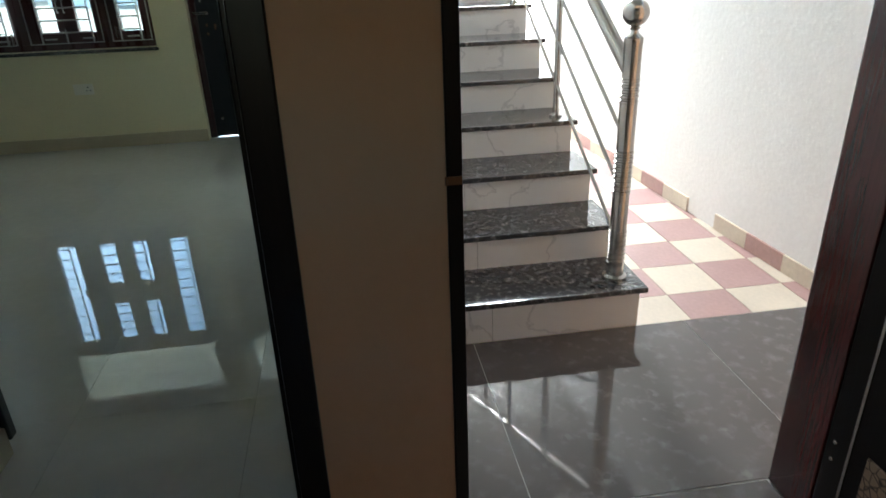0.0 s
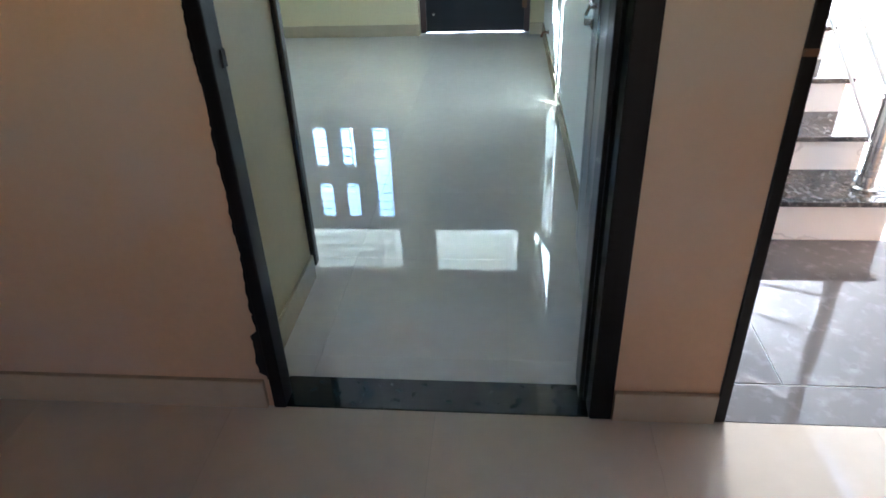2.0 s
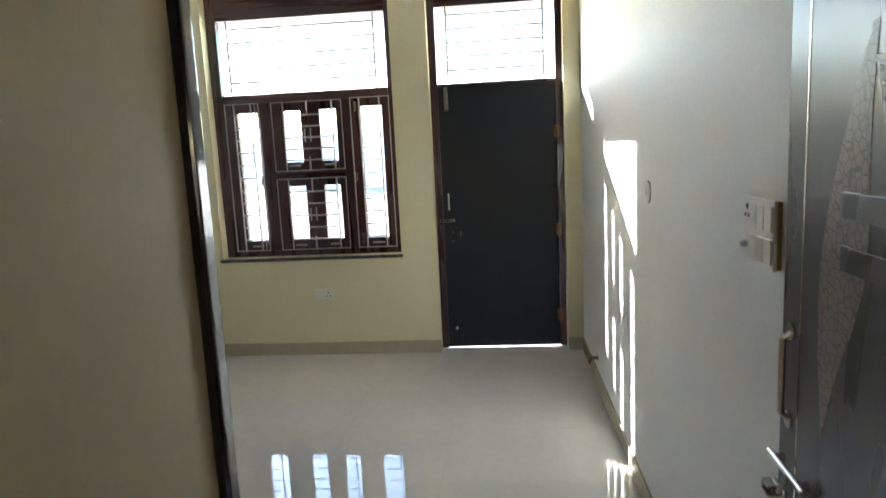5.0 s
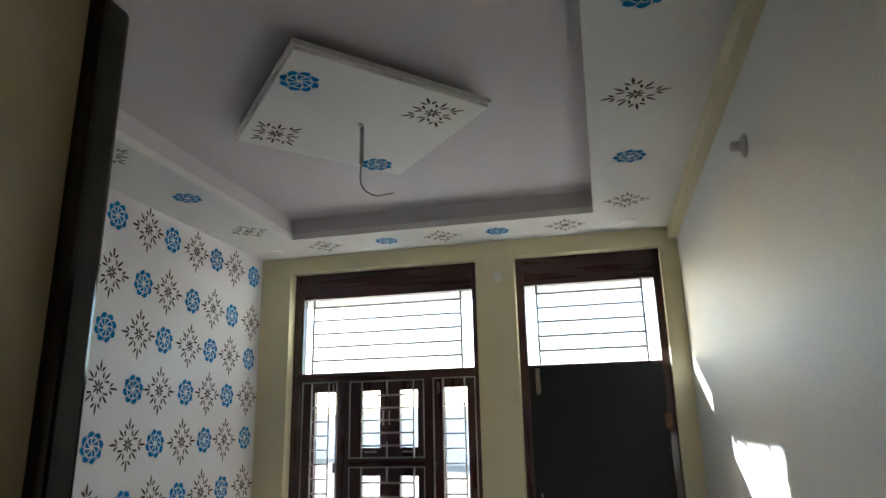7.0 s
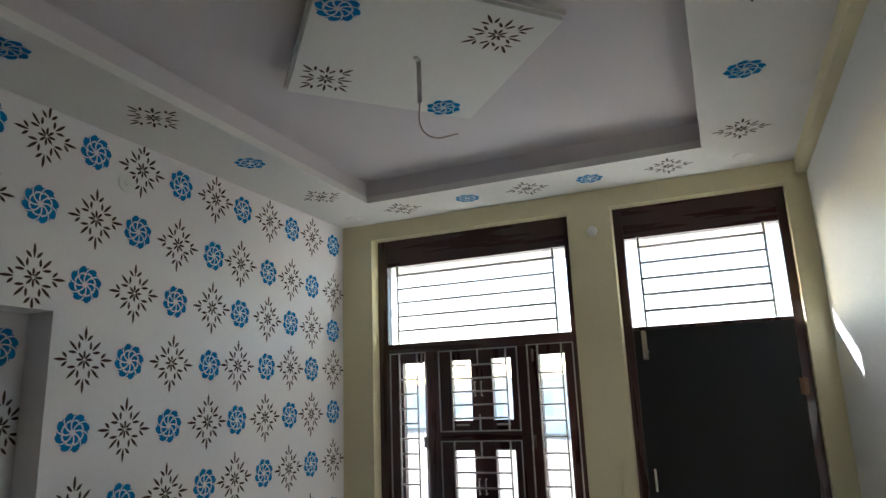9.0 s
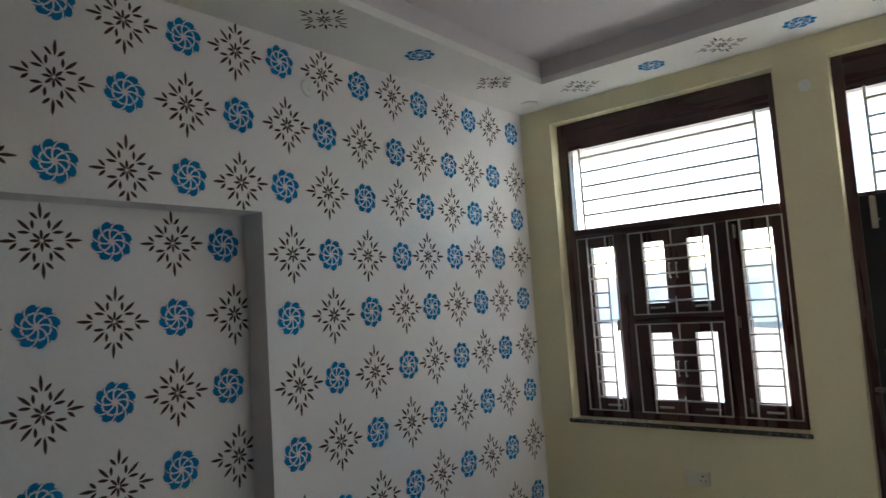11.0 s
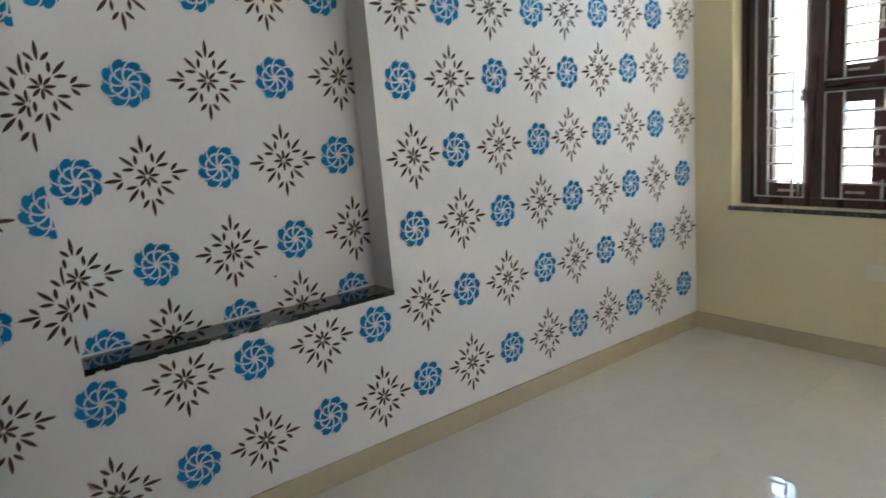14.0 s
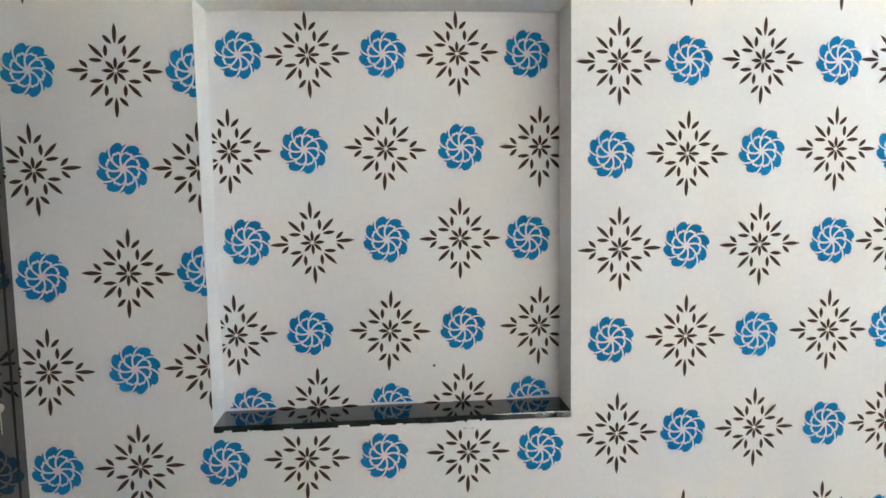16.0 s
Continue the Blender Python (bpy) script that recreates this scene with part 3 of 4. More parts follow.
def crescent(side, flip):
    """One of the four curved blades of the leaf's inlay, about its middle line; flip mirrors it below the lock."""
    outer = ((0.075, 1.73), (0.130, 1.61), (0.178, 1.50), (0.208, 1.40), (0.217, 1.30), (0.212, 1.20), (0.198, 1.12), (0.188, 1.06))
    inner = ((0.172, 1.11), (0.140, 1.19), (0.098, 1.27), (0.068, 1.345), (0.060, 1.42), (0.066, 1.52), (0.066, 1.62), (0.058, 1.73))
    pts = [(0.49 + side * d, 2.03 - z if flip else z) for d, z in outer + inner]
    return outline(pts, 0.0182, 0.0190)


for side in (1, -1):
    for flip in (False, True):
        on_leaf("inlay", crescent(side, flip), INLAY, "brown crackle blade-shaped inlay")
for z in (1.445, 1.362):
    on_leaf("inlay_bar", boxes((0.352, 0.628, 0.0192, 0.0222, z, z + 0.040), bevel=0.001), BLUELEAF, "glossy dark raised bar")
on_leaf("inlay_point", outline([(0.49, 1.515), (0.555, 1.68), (0.425, 1.68)], 0.0182, 0.0190), INLAY, "brown studded pointed inlay")
studs = bmesh.new()
for row in range(7):
    for k in range(row + 1):
        add_tube(studs, (0.49 + (k - row / 2) * 0.0155, 0.0188, 1.535 + 0.021 * row), (0.49 + (k - row / 2) * 0.0155, 0.0196, 1.535 + 0.021 * row), 0.0042, sides=8)
on_leaf("stud_pattern", studs, BLUELEAF, "small dark round studs")
on_leaf("groove", boxes((0.775, 0.781, 0.0182, 0.0190, 0.05, 1.98)), STEEL, "thin bright groove line")
on_leaf("groove", boxes((0.19, 0.193, 0.0182, 0.0186, 0.05, 1.98)), ROD, "thin bright groove line")
on_leaf("pull_handle", tubes(((0.812, 0.036, 1.05), (0.812, 0.036, 1.195), 0.0065), ((0.812, 0.036, 1.05), (0.812, 0.018, 1.035), 0.006), ((0.812, 0.036, 1.195), (0.812, 0.018, 1.21), 0.006), ((0.812, 0.017, 1.035), (0.812, 0.024, 1.035), 0.017), ((0.812, 0.017, 1.21), (0.812, 0.024, 1.21), 0.017)), STEEL, "chrome pull handle")
on_leaf("sliding_bolt", tubes(((0.70, 0.034, 0.945), (0.868, 0.034, 0.945), 0.007), ((0.77, 0.034, 0.945), (0.77, 0.050, 0.905), 0.0055), ((0.72, 0.018, 0.945), (0.72, 0.037, 0.945), 0.010), ((0.835, 0.018, 0.945), (0.835, 0.037, 0.945), 0.010)), STEEL, "chrome sliding door bolt")
on_leaf("hasp", boxes((0.812, 0.872, 0.018, 0.026, 0.850, 0.885), (0.842, 0.877, 0.026, 0.046, 0.857, 0.863), (0.842, 0.877, 0.026, 0.046, 0.875, 0.881), (0.872, 0.879, 0.026, 0.046, 0.857, 0.881), bevel=0.002), STEEL, "steel hasp")
for z in (0.3, 1.0, 1.75):
    on_leaf("hinge", boxes((0.042, 0.072, 0.018, 0.022, z - 0.05, z + 0.05), bevel=0.002), BRASS)

# ragged black varnish along the hall side of the frame

def smear(x_edge, side, seed):
    r = random.Random(seed)
    pts = [(x_edge, 0.10)]
    outer = []
    z = 0.10
    while z < 2.0:
        w = 0.001 + 0.016 * abs(noise.noise((z * 4.3, seed, 0))) + 0.007 * abs(noise.noise((z * 21, seed, 3))) + r.uniform(0, 0.004)
        if 0.12 < z < 0.27:
            w += 0.020
        if 1.29 < z < 1.70:
            w += 0.032 * math.sin(math.pi * (z - 1.29) / 0.41)
        outer.append((x_edge + side * w, z))
        z += r.uniform(0.006, 0.018)
    pts += outer + [(x_edge, z)]
    return outline(pts, YD0 - 0.0005, YD0 - 0.002)


part("strike_plate", boxes((-0.9435, -0.938, YD0 + 0.030, YD0 + 0.050, 0.985, 1.025), bevel=0.001), BLACKWOOD, door_2, "small dark strike plate")
part("varnish_smear", smear(-0.981, -1, 3), BLACKWOOD, door_2, "ragged black varnish smeared onto the wall")

# ---- built-in doors of the alcove ----
wardrobe = empty("built_in_wardrobe", (-2.08, YA, 0), "built-in wardrobe with black glossy doors in a black frame", "wardrobe")
part("frame_post", boxes((-1.18, -1.022, 2.0355, 2.0745, 0.05, 2.12), bevel=0.006), GLOSSBLACK, wardrobe, "glossy black varnished post")
part("frame_post", boxes((XL, XL + 0.045, YA - 0.07, YA - 0.008, 0, 2.12), bevel=0.003), GLOSSBROWN, wardrobe)
part("frame_head", boxes((XL + 0.045, XP - 0.102, YA - 0.07, YA, 2.06, 2.12), bevel=0.006), BLACKWOOD, wardrobe)
for a, b in ((XL + 0.047, -2.10), (-2.096, XP - 0.103)):
    d = part("wardrobe_door", boxes((a, b, YA - 0.045, YA - 0.012, 0.012, 2.058), bevel=0.003), GLOSSBROWN, wardrobe, "glossy dark brown door")
    hx = b - 0.06 if a < -2.5 else a + 0.06
    part("handle", tubes(((hx, YA + 0.02, 0.98), (hx, YA + 0.02, 1.12), 0.006), ((hx, YA + 0.02, 0.99), (hx, YA - 0.013, 0.99), 0.005), ((hx, YA + 0.02, 1.11), (hx, YA - 0.013, 1.11), 0.005), sides=8), STEEL, d)

lock = part("lock", lathe([(0.016, 0), (0.016, 0.004), (0.012, 0.006), (0.002, 0.006)], (-2.865, YA - 0.0125, 0.955), "Y", 20), STEEL, wardrobe, "round steel furniture lock")
key_bm = boxes((-2.868, -2.862, YA - 0.006, YA + 0.022, 0.951, 0.959))
add_box(key_bm, -2.8675, -2.8625, YA + 0.012, YA + 0.015, 0.895, 0.953)
add_tube(key_bm, (-2.867, YA + 0.0135, 0.885), (-2.865, YA + 0.0165, 0.885), 0.015, sides=16)
add_box(key_bm, -2.875, -2.870, YA + 0.012, YA + 0.015, 0.805, 0.872)
part("key", key_bm, STEEL, lock, "keys hanging from the lock")

# ---- main entrance ----
door_3 = empty("door_3", (0.7, 1.42, 0), "maroon varnished main door frame with its carved leaf standing open", "door", kind="structure")
part("door_frame", boxes((1.188, 1.26, YD0 - 0.005, YD1 + 0.032, 0, 2.05), bevel=0.006), MAROON, door_3)
part("door_frame", boxes((0.27, 0.300, YD0 - 0.008, YD1 + 0.03, 0, 2.05), bevel=0.004), BLACKWOOD, door_3)
part("frame_head", boxes((0.27, 1.26, YD0 - 0.02, YD1 + 0.03, 2.05, 2.12), bevel=0.006), MAROON, door_3)
main_leaf = part("door_leaf", boxes((1.190, 1.228, 0.46, YD0 - 0.009, 0.012, 2.04), bevel=0.004), BLACKWOOD, door_3, "dark varnished carved main door leaf")
for za, zb, yb in ((0.02, 0.33, 1.215), (0.47, 0.66, 1.20), (1.42, 1.95, 1.12)):
    part("inlay_panel", boxes((1.1835, 1.1895, 0.52, yb, za, zb), bevel=0.0025), MAININLAY, main_leaf, "gold brown pebble-patterned inlay panel")
part("groove", boxes((1.186, 1.1895, 1.262, 1.270, 0.03, 2.02)), STEEL, main_leaf, "thin bright groove line")
for z in (0.24, 0.29, 1.35, 1.42):
    part("screw", lathe([(0.006, 0), (0.005, -0.002), (0.001, -0.0025)], (1.1895, 1.315, z), "X", 8), STEEL, main_leaf)
part("latch_plate", boxes((0.266, 0.298, YD0 - 0.0115, YD0 - 0.0085, 1.006, 1.022), (0.266, 0.270, YD0 - 0.020, YD0 - 0.0115, 1.008, 1.020), bevel=0.001), BRASS, door_3, "worn brass latch plate")

# ---- stairs ----
stairs = empty("staircase", (0.7, 2.37, 0), "open staircase with white veined risers and black granite treads", "staircase", kind="structure")
FIRST, RISE, RUN, STEPS = 0.182, 0.157, 0.28, 14
for k in range(STEPS):
    y, z = 2.37 + RUN * k, (0.0 if k == 0 else FIRST + RISE * (k - 1))
    rise = FIRST if k == 0 else RISE
    xr = 1.18 if k == 0 else 1.165
    part("riser", boxes((0.27, 0.585, y, y + 0.02, z, z + rise - 0.022), (0.587, xr, y, y + 0.02, z, z + rise - 0.022)), MARBLE, stairs)
    part("step_core", boxes((0.27, xr - 0.004, y + 0.021, y + RUN + 0.0195, max(0, z - 0.12), z + rise - 0.0225)), OUTER, stairs)
    part("tread", boxes((0.27, xr + 0.022, y - 0.028, y + RUN + 0.015, z + rise - 0.022, z + rise), bevel=0.004), GRANITE, stairs)

railing = empty("stair_railing", (1.108, 2.46, FIRST), "stainless steel stair railing with a ringed newel post and ball", "railing")
nx, ny, nz = 1.108, 2.46, FIRST
prof = [(0.048, 0), (0.048, 0.012), (0.034, 0.018), (0.034, 0.03)]
for a, b in ((0.06, 0.20), (0.36, 0.52), (0.70, 0.78)):
    prof.append((0.032, a))
    h = a
    while h < b:
        prof += [(0.035, h + 0.002), (0.035, h + 0.010), (0.030, h + 0.012), (0.030, h + 0.017)]
        h += 0.019
    prof.append((0.032, b + 0.005))
prof += [(0.032, 0.90), (0.034, 0.905), (0.034, 0.925), (0.016, 0.94), (0.013, 0.95), (0.022, 0.957), (0.013, 0.964)]
prof += [(max(0.002, 0.046 * math.sin(math.pi * k / 14)), 1.007 - 0.046 * math.cos(math.pi * k / 14)) for k in range(1, 15)]
smooth(part("newel_post", lathe(prof, (nx, ny, nz), sides=28), STEEL, railing, "ringed steel newel post with a ball top"), 50)
slope = RISE / RUN
for k in (3, 6, 9):
    y, z = 2.37 + RUN * k + 0.08, FIRST + RISE * k
    part("baluster", lathe([(0.030, 0), (0.030, 0.010), (0.016, 0.014), (0.016, 0.86), (0.018, 0.87), (0.018, 0.90)], (1.11, y, z), sides=16), STEEL, railing, "steel baluster")
for off in (0.16, 0.36, 0.56):
    part("cross_rod", tubes(((nx, ny, nz + off), (1.11, ny + 3.2, nz + off + 3.2 * slope), 0.0075)), DIMSTEEL, railing)
part("handrail", tubes(((nx, ny, nz + 0.80), (1.11, ny + 3.2, nz + 0.80 + 3.2 * slope), 0.026), sides=16), DIMSTEEL, railing, "steel handrail tube")

# ---- porch and outside ----
def porch_x(y):
    """The porch wall runs slightly askew to the house."""
    return 2.05 - 0.055 * (y - 2.4)


def along_porch(y0, y1, z0, z1, near, far):
    """A prism along the porch wall, from near to far metres behind its face."""
    bm = bmesh.new()
    low = [bm.verts.new((porch_x(y) + d, y, z0)) for y, d in ((y0, near), (y1, near), (y1, far), (y0, far))]
    high = [bm.verts.new((v.co.x, v.co.y, z1)) for v in low]
    bm.faces.new(low)
    bm.faces.new(high[::-1])
    for k in range(4):
        bm.faces.new((low[k], high[k], high[(k + 1) % 4], low[(k + 1) % 4]))
    bmesh.ops.recalc_face_normals(bm, faces=bm.faces)
    return bm


structure("porch_wall", along_porch(YD1, 9.0, -0.1, 2.35, 0.0, 0.2), OUTER, "white plastered porch wall in daylight", "wall")
# invented wall that keeps bright sky out of the floor reflections
structure("added_stair_wall", wall_mesh("x", 0.27, 1.2, 0.0, 2.7, 6.32, 0.15), OUTER, "unseen white wall added behind the stairs to block bright reflections", "wall")
# invented low wall that closes off the far end
structure("added_end_wall", wall_mesh("x", 0.26, 2.2, -0.1, 1.2, 9.0, 0.15), OUTER, "low white wall added to close the porch end", "wall")
# unseen slab, added and kept dark so the landing mirrors no bright sky
structure("added_porch_slab", boxes((0.262, 2.35, YD1 + 0.001, 6.4, 2.95, 3.10)), CONCRETE, "unseen grey slab added over porch and stairs to block the sky", "canopy")
# made-up wall: stops the porch lamp from shining in through the window
structure("lamp_leak_blocker", boxes((0.10, 0.26, 6.241, 7.6, -0.1, 2.83)), OUTER, "unseen wall added to keep the porch lamp out of the window", "wall")
structure("balcony_floor", boxes((-4.2, 0.26, 6.24, 7.6, -0.2, -0.02)), OUTER, "plain balcony floor", "floor")
# occluder out of view; its edges are set to cut the sun patches
structure("sun_cut_canopy", boxes((-3.38, 0.26, 6.241, 7.53, 2.832, 3.0)), CANOPY, "unseen concrete canopy added over window and balcony door to shape the sun patches", "canopy")
structure("ground", boxes((-400, 400, -400, 400, -0.6, -0.5)), EARTH, "dusty pale ground reaching the horizon", "ground")


def house(cx, cy, w, d, storeys):
    h = empty("house", (cx, cy, -0.5), "pale plastered house far across the street", "house", "houses across the street")
    top = storeys * 3.0 - 0.5
    part("wall", boxes((cx - w / 2, cx + w / 2, cy, cy + d, -0.5, top)), FACADE, h)
    part("roof", boxes((cx - w / 2 - 0.3, cx + w / 2 + 0.3, cy - 0.3, cy + d + 0.3, top, top + 0.25)), FACADE, h)
    for s in range(storeys):
        for k in range(int(w // 3)):
            wx = cx - w / 2 + 1.5 + 3 * k
            part("window", boxes((wx - 0.6, wx + 0.6, cy - 0.05, cy + 0.02, s * 3.0 + 0.5, s * 3.0 + 1.9)), FARPANE, h)


house(-9, 40, 12, 8, 1)
house(6, 48, 15, 8, 1)
house(-26, 50, 15, 8, 1)


# ---- stencil motifs ----
def leaf_shape(a, b, width):
    """A slim leaf, widest near its middle and pointed at both ends."""
    a, b = Vector(a), Vector(b)
    d = b - a
    s = Vector((-d.y, d.x)).normalized() * width
    rim = [(k / 7, math.sin(math.pi * k / 7) ** 0.75) for k in range(8)]
    return [a + d * u + s * w for u, w in rim] + [a + d * u - s * w for u, w in rim[-2:0:-1]]


def snowflake_polygons():
    polys = []
    for k in range(8):
        c, s = math.cos(k * math.pi / 4), math.sin(k * math.pi / 4)
        polys.append(leaf_shape((c * 0.004, s * 0.004), (c * 0.041, s * 0.041), 0.0058))
    for fx, fy in ((1, 1), (-1, 1), (1, -1), (-1, -1)):
        for a, b in (((0.034, 0.036), (0.076, 0.078)), ((0.027, 0.041), (0.028, 0.077)), ((0.036, 0.029), (0.077, 0.032)), ((0.079, 0.007), (0.104, 0.031)), ((0.009, 0.078), (0.035, 0.105))):
            polys.append(leaf_shape((a[0] * fx, a[1] * fy), (b[0] * fx, b[1] * fy), 0.0062))
    for a, b in (((0.077, 0), (0.140, 0)), ((-0.077, 0), (-0.140, 0)), ((0, 0.078), (0, 0.141)), ((0, -0.078), (0, -0.141))):
        polys.append(leaf_shape(a, b, 0.0064))
    return [[p * 1.015 for p in q] for q in polys]


def rosette_polygons():
    """Eight swirled petals, each a heart-shaped outer lobe and a wedge near the middle, with even gaps between."""
    polys = []
    n = 8
    step = 2 * math.pi / n
    crest = ((0.0, 0.0755), (0.1, 0.0720), (0.18, 0.0690), (0.28, 0.0740), (0.42, 0.0785), (0.56, 0.0805), (0.7, 0.0800), (0.82, 0.0775), (0.92, 0.0735), (1.0, 0.0680))
    waist = ((0.0, 0.0405), (0.14, 0.0455), (0.3, 0.0470), (0.46, 0.0445), (0.62, 0.0470), (0.8, 0.0455), (1.0, 0.0385))
    for k in range(n):
        base = step * k

        def at(r, f):
            gap = min(0.42, 0.0034 / (r * step))
            a = base + step * (gap + (1 - 2 * gap) * f) - 10.0 * (r - 0.03)
            return Vector((r * math.cos(a), r * math.sin(a)))

        wedge = [at(0.011 + (waist[0][1] - 0.011) * t / 5, 0.0) for t in range(5)]
        wedge += [at(r, f) for f, r in waist]
        wedge += [at(0.011 + (waist[-1][1] - 0.011) * t / 5, 1.0) for t in range(4, 0, -1)]
        polys.append(wedge)
        low, high = [(f, r + 0.0072) for f, r in waist], crest
        lobe = [at(low[0][1] + (high[0][1] - low[0][1]) * t / 4, 0.0) for t in range(4)]
        lobe += [at(r, f) for f, r in high]
        lobe += [at(low[-1][1] + (high[-1][1] - low[-1][1]) * t / 4, 1.0) for t in range(3, 0, -1)]
        lobe += [at(r, f) for f, r in low[:0:-1]]
        polys.append(lobe)
    return polys


def motif_mesh(name, polys, mat, cut=None):
    """Paint as a thin sheet in the plane of u and v; cut keeps a side: (axis, value, keep_above)."""
    bm = bmesh.new()
    for p in polys:
        face = bm.faces.new([bm.verts.new((q.x, q.y, 0.0)) for q in p])
        face.normal_update()
        if face.normal.z < 0:
            face.normal_flip()
    if cut:
        axis, value, above = cut
        co = Vector((value, 0, 0)) if axis == "u" else Vector((0, value, 0))
        no = Vector((1, 0, 0)) if axis == "u" else Vector((0, 1, 0))
        bmesh.ops.bisect_plane(bm, geom=bm.verts[:] + bm.edges[:] + bm.faces[:], plane_co=co, plane_no=no, clear_inner=above, clear_outer=not above)
    return mesh_of(name, bm, mat)


FLAKE, ROSE = snowflake_polygons(), rosette_polygons()
flake_mesh = motif_mesh("brown_flower_motif", FLAKE, BROWN)
rose_mesh = motif_mesh("blue_rosette_motif", ROSE, BLUE)
bpy.context.view_layer.update()
wiggle = random.Random(11)


def west_motif(y, z, blue, x, parent, cut=None):
    """A motif on a wall that faces east; u runs along y, v up."""
    mesh = (rose_mesh if blue else flake_mesh) if cut is None else motif_mesh("cut_motif", ROSE if blue else FLAKE, BLUE if blue else BROWN, cut)
    spin = (13 if blue and cut is None else 0) + wiggle.uniform(-3, 3)
    frame_m = Matrix(((0, 0, 1, x), (1, 0, 0, y), (0, 1, 0, z), (0, 0, 0, 1)))
    return piece("blue_rosette" if blue else "brown_flower", mesh, parent, frame_m @ pose(0, 0, 0, 0, 0, spin))


COLUMNS = [2.10, 2.358, 2.585, 2.885, 3.14, 3.415, 3.663, 3.915, 4.158, 4.41, 4.668, 4.892, 5.14, 5.372, 5.605, 5.865]
LEFT_ROWS = [0.295, 0.620, 0.942, 1.247, 1.571, 1.868, 2.206, 2.512, 2.805]
RIGHT_ROWS = [0.305, 0.656, 0.983, 1.288, 1.596, 1.892, 2.212, 2.510, 2.818]
FAR_ROWS = [0.308, 0.662, 0.995, 1.305, 1.615, 1.900, 2.165, 2.435, 2.777]
for k in range(9):
    for j, y in enumerate(COLUMNS):
        far = max(0.0, (y - 3.9) / 1.97)
        z = RIGHT_ROWS[k] * (1 - far) + FAR_ROWS[k] * far if y > 3.8 else LEFT_ROWS[k]
        if j == 2 and z < 0.7:
            y += 0.035
        if z > 2.1:
            y += {2: 0.070, 3: 0.028, 4: 0.026}.get(j, 0.0)
        jj = j - 7
        blue = (jj + k) % 2 == 0
        if j == 7:
            y += -0.016 if blue else 0.012
        y2, z2 = y + wiggle.uniform(-0.003, 0.003), z + wiggle.uniform(-0.003, 0.003)
        reach = 0.082 if blue else 0.13
        inside_z = NICHE[2] < z2 < NICHE[3]
        if inside_z and NICHE[0] + 0.05 < y2 < NICHE[1] - 0.02:
            continue
        cut = None
        if inside_z and y2 - reach < NICHE[1] < y2 + reach and y2 > NICHE[1]:
            cut = ("u", NICHE[1] - y2 + 0.002, True)
        elif inside_z and y2 < NICHE[0] + 0.05 and y2 + reach > NICHE[0]:
            cut = ("u", NICHE[0] - y2 - 0.002, False)
        elif not inside_z and NICHE[0] - 0.1 < y2 < NICHE[1] + 0.1:
            if z2 < NICHE[2] < z2 + reach:
                cut = ("v", NICHE[2] - z2 - 0.022, False)
            elif z2 > NICHE[3] > z2 - reach:
                cut = ("v", NICHE[3] - z2 + 0.002, True)
        west_motif(y2, z2, blue, XL + 0.0015, wall_stencil, cut)
NICHE_EVEN, NICHE_ODD = (2.690, 2.913, 3.162, 3.415, 3.652), (2.645, 2.892, 3.168, 3.420, 3.694)
for k, z in enumerate((0.742, 1.008, 1.322, 1.632, 1.944)):
    for j in range(5):
        y = (NICHE_ODD if k % 2 else NICHE_EVEN)[j]
        blue = (j + k) % 2 == 0
        y2, z2 = y + wiggle.uniform(-0.003, 0.003), z + wiggle.uniform(-0.003, 0.003)
        cut = None
        reach = 0.082 if blue else 0.13
        if y2 - reach < NICHE[0]:
            cut = ("u", NICHE[0] - y2 + 0.002, True)
        elif y2 + reach > NICHE[1]:
            cut = ("u", NICHE[1] - y2 - 0.002, False)
        if k == 0 and blue:
            cut = ("v", 0.752 - z2, True)
        west_motif(y2, z2, blue, XL - 0.1435, wall_stencil, cut)
thing("nail_hole", tubes(((XL - 0.146, 3.317, 0.877), (XL - 0.1425, 3.317, 0.877), 0.005), sides=8), PLASTICGREY, "small dark nail hole in the back of the niche", "nail hole")
thing("niche_ledge", boxes((XL - 0.145, XL + 0.004, NICHE[0], NICHE[1], NICHE[2], NICHE[2] + 0.022), bevel=0.002), GREEN, "black granite ledge of the wall niche", "ledge", kind="structure")

ledge_paint = bmesh.new()
drip = random.Random(21)
y = NICHE[0] + 0.004
while y < NICHE[1] - 0.03:
    w = drip.uniform(0.008, 0.045)
    if drip.random() < 0.45:
        add_box(ledge_paint, XL + 0.0035, XL + 0.0062, y, min(y + w, NICHE[1] - 0.004), NICHE[2] - 0.001, NICHE[2] + drip.uniform(0.003, 0.008))
    y += w + drip.uniform(0.002, 0.02)
structure("ledge_paint", ledge_paint, WHITE, "white wall paint smeared on the granite edge", "paint")


def ceiling_motif(x, y, z, blue, parent):
    """A motif that faces down."""
    return piece("blue_rosette" if blue else "brown_flower", rose_mesh if blue else flake_mesh, parent, pose(x, y, z, 180, 0, wiggle.uniform(-6, 6)))


for k, y in enumerate((5.26, 4.58, 3.93, 3.27, 2.62)):
    ceiling_motif(-2.73, y, CE - 0.0015, k % 2 == 1, ceiling)
    ceiling_motif(-0.32, y + 0.09, CE - 0.0015, k % 2 == 1, ceiling)
for k, x in enumerate((-2.41, -1.94, -1.54, -1.153, -0.70)):
    ceiling_motif(x, 5.75, CE - 0.0015, k % 2 == 1, ceiling)
    ceiling_motif(x, 2.25, CE - 0.0015, k % 2 == 1, ceiling)

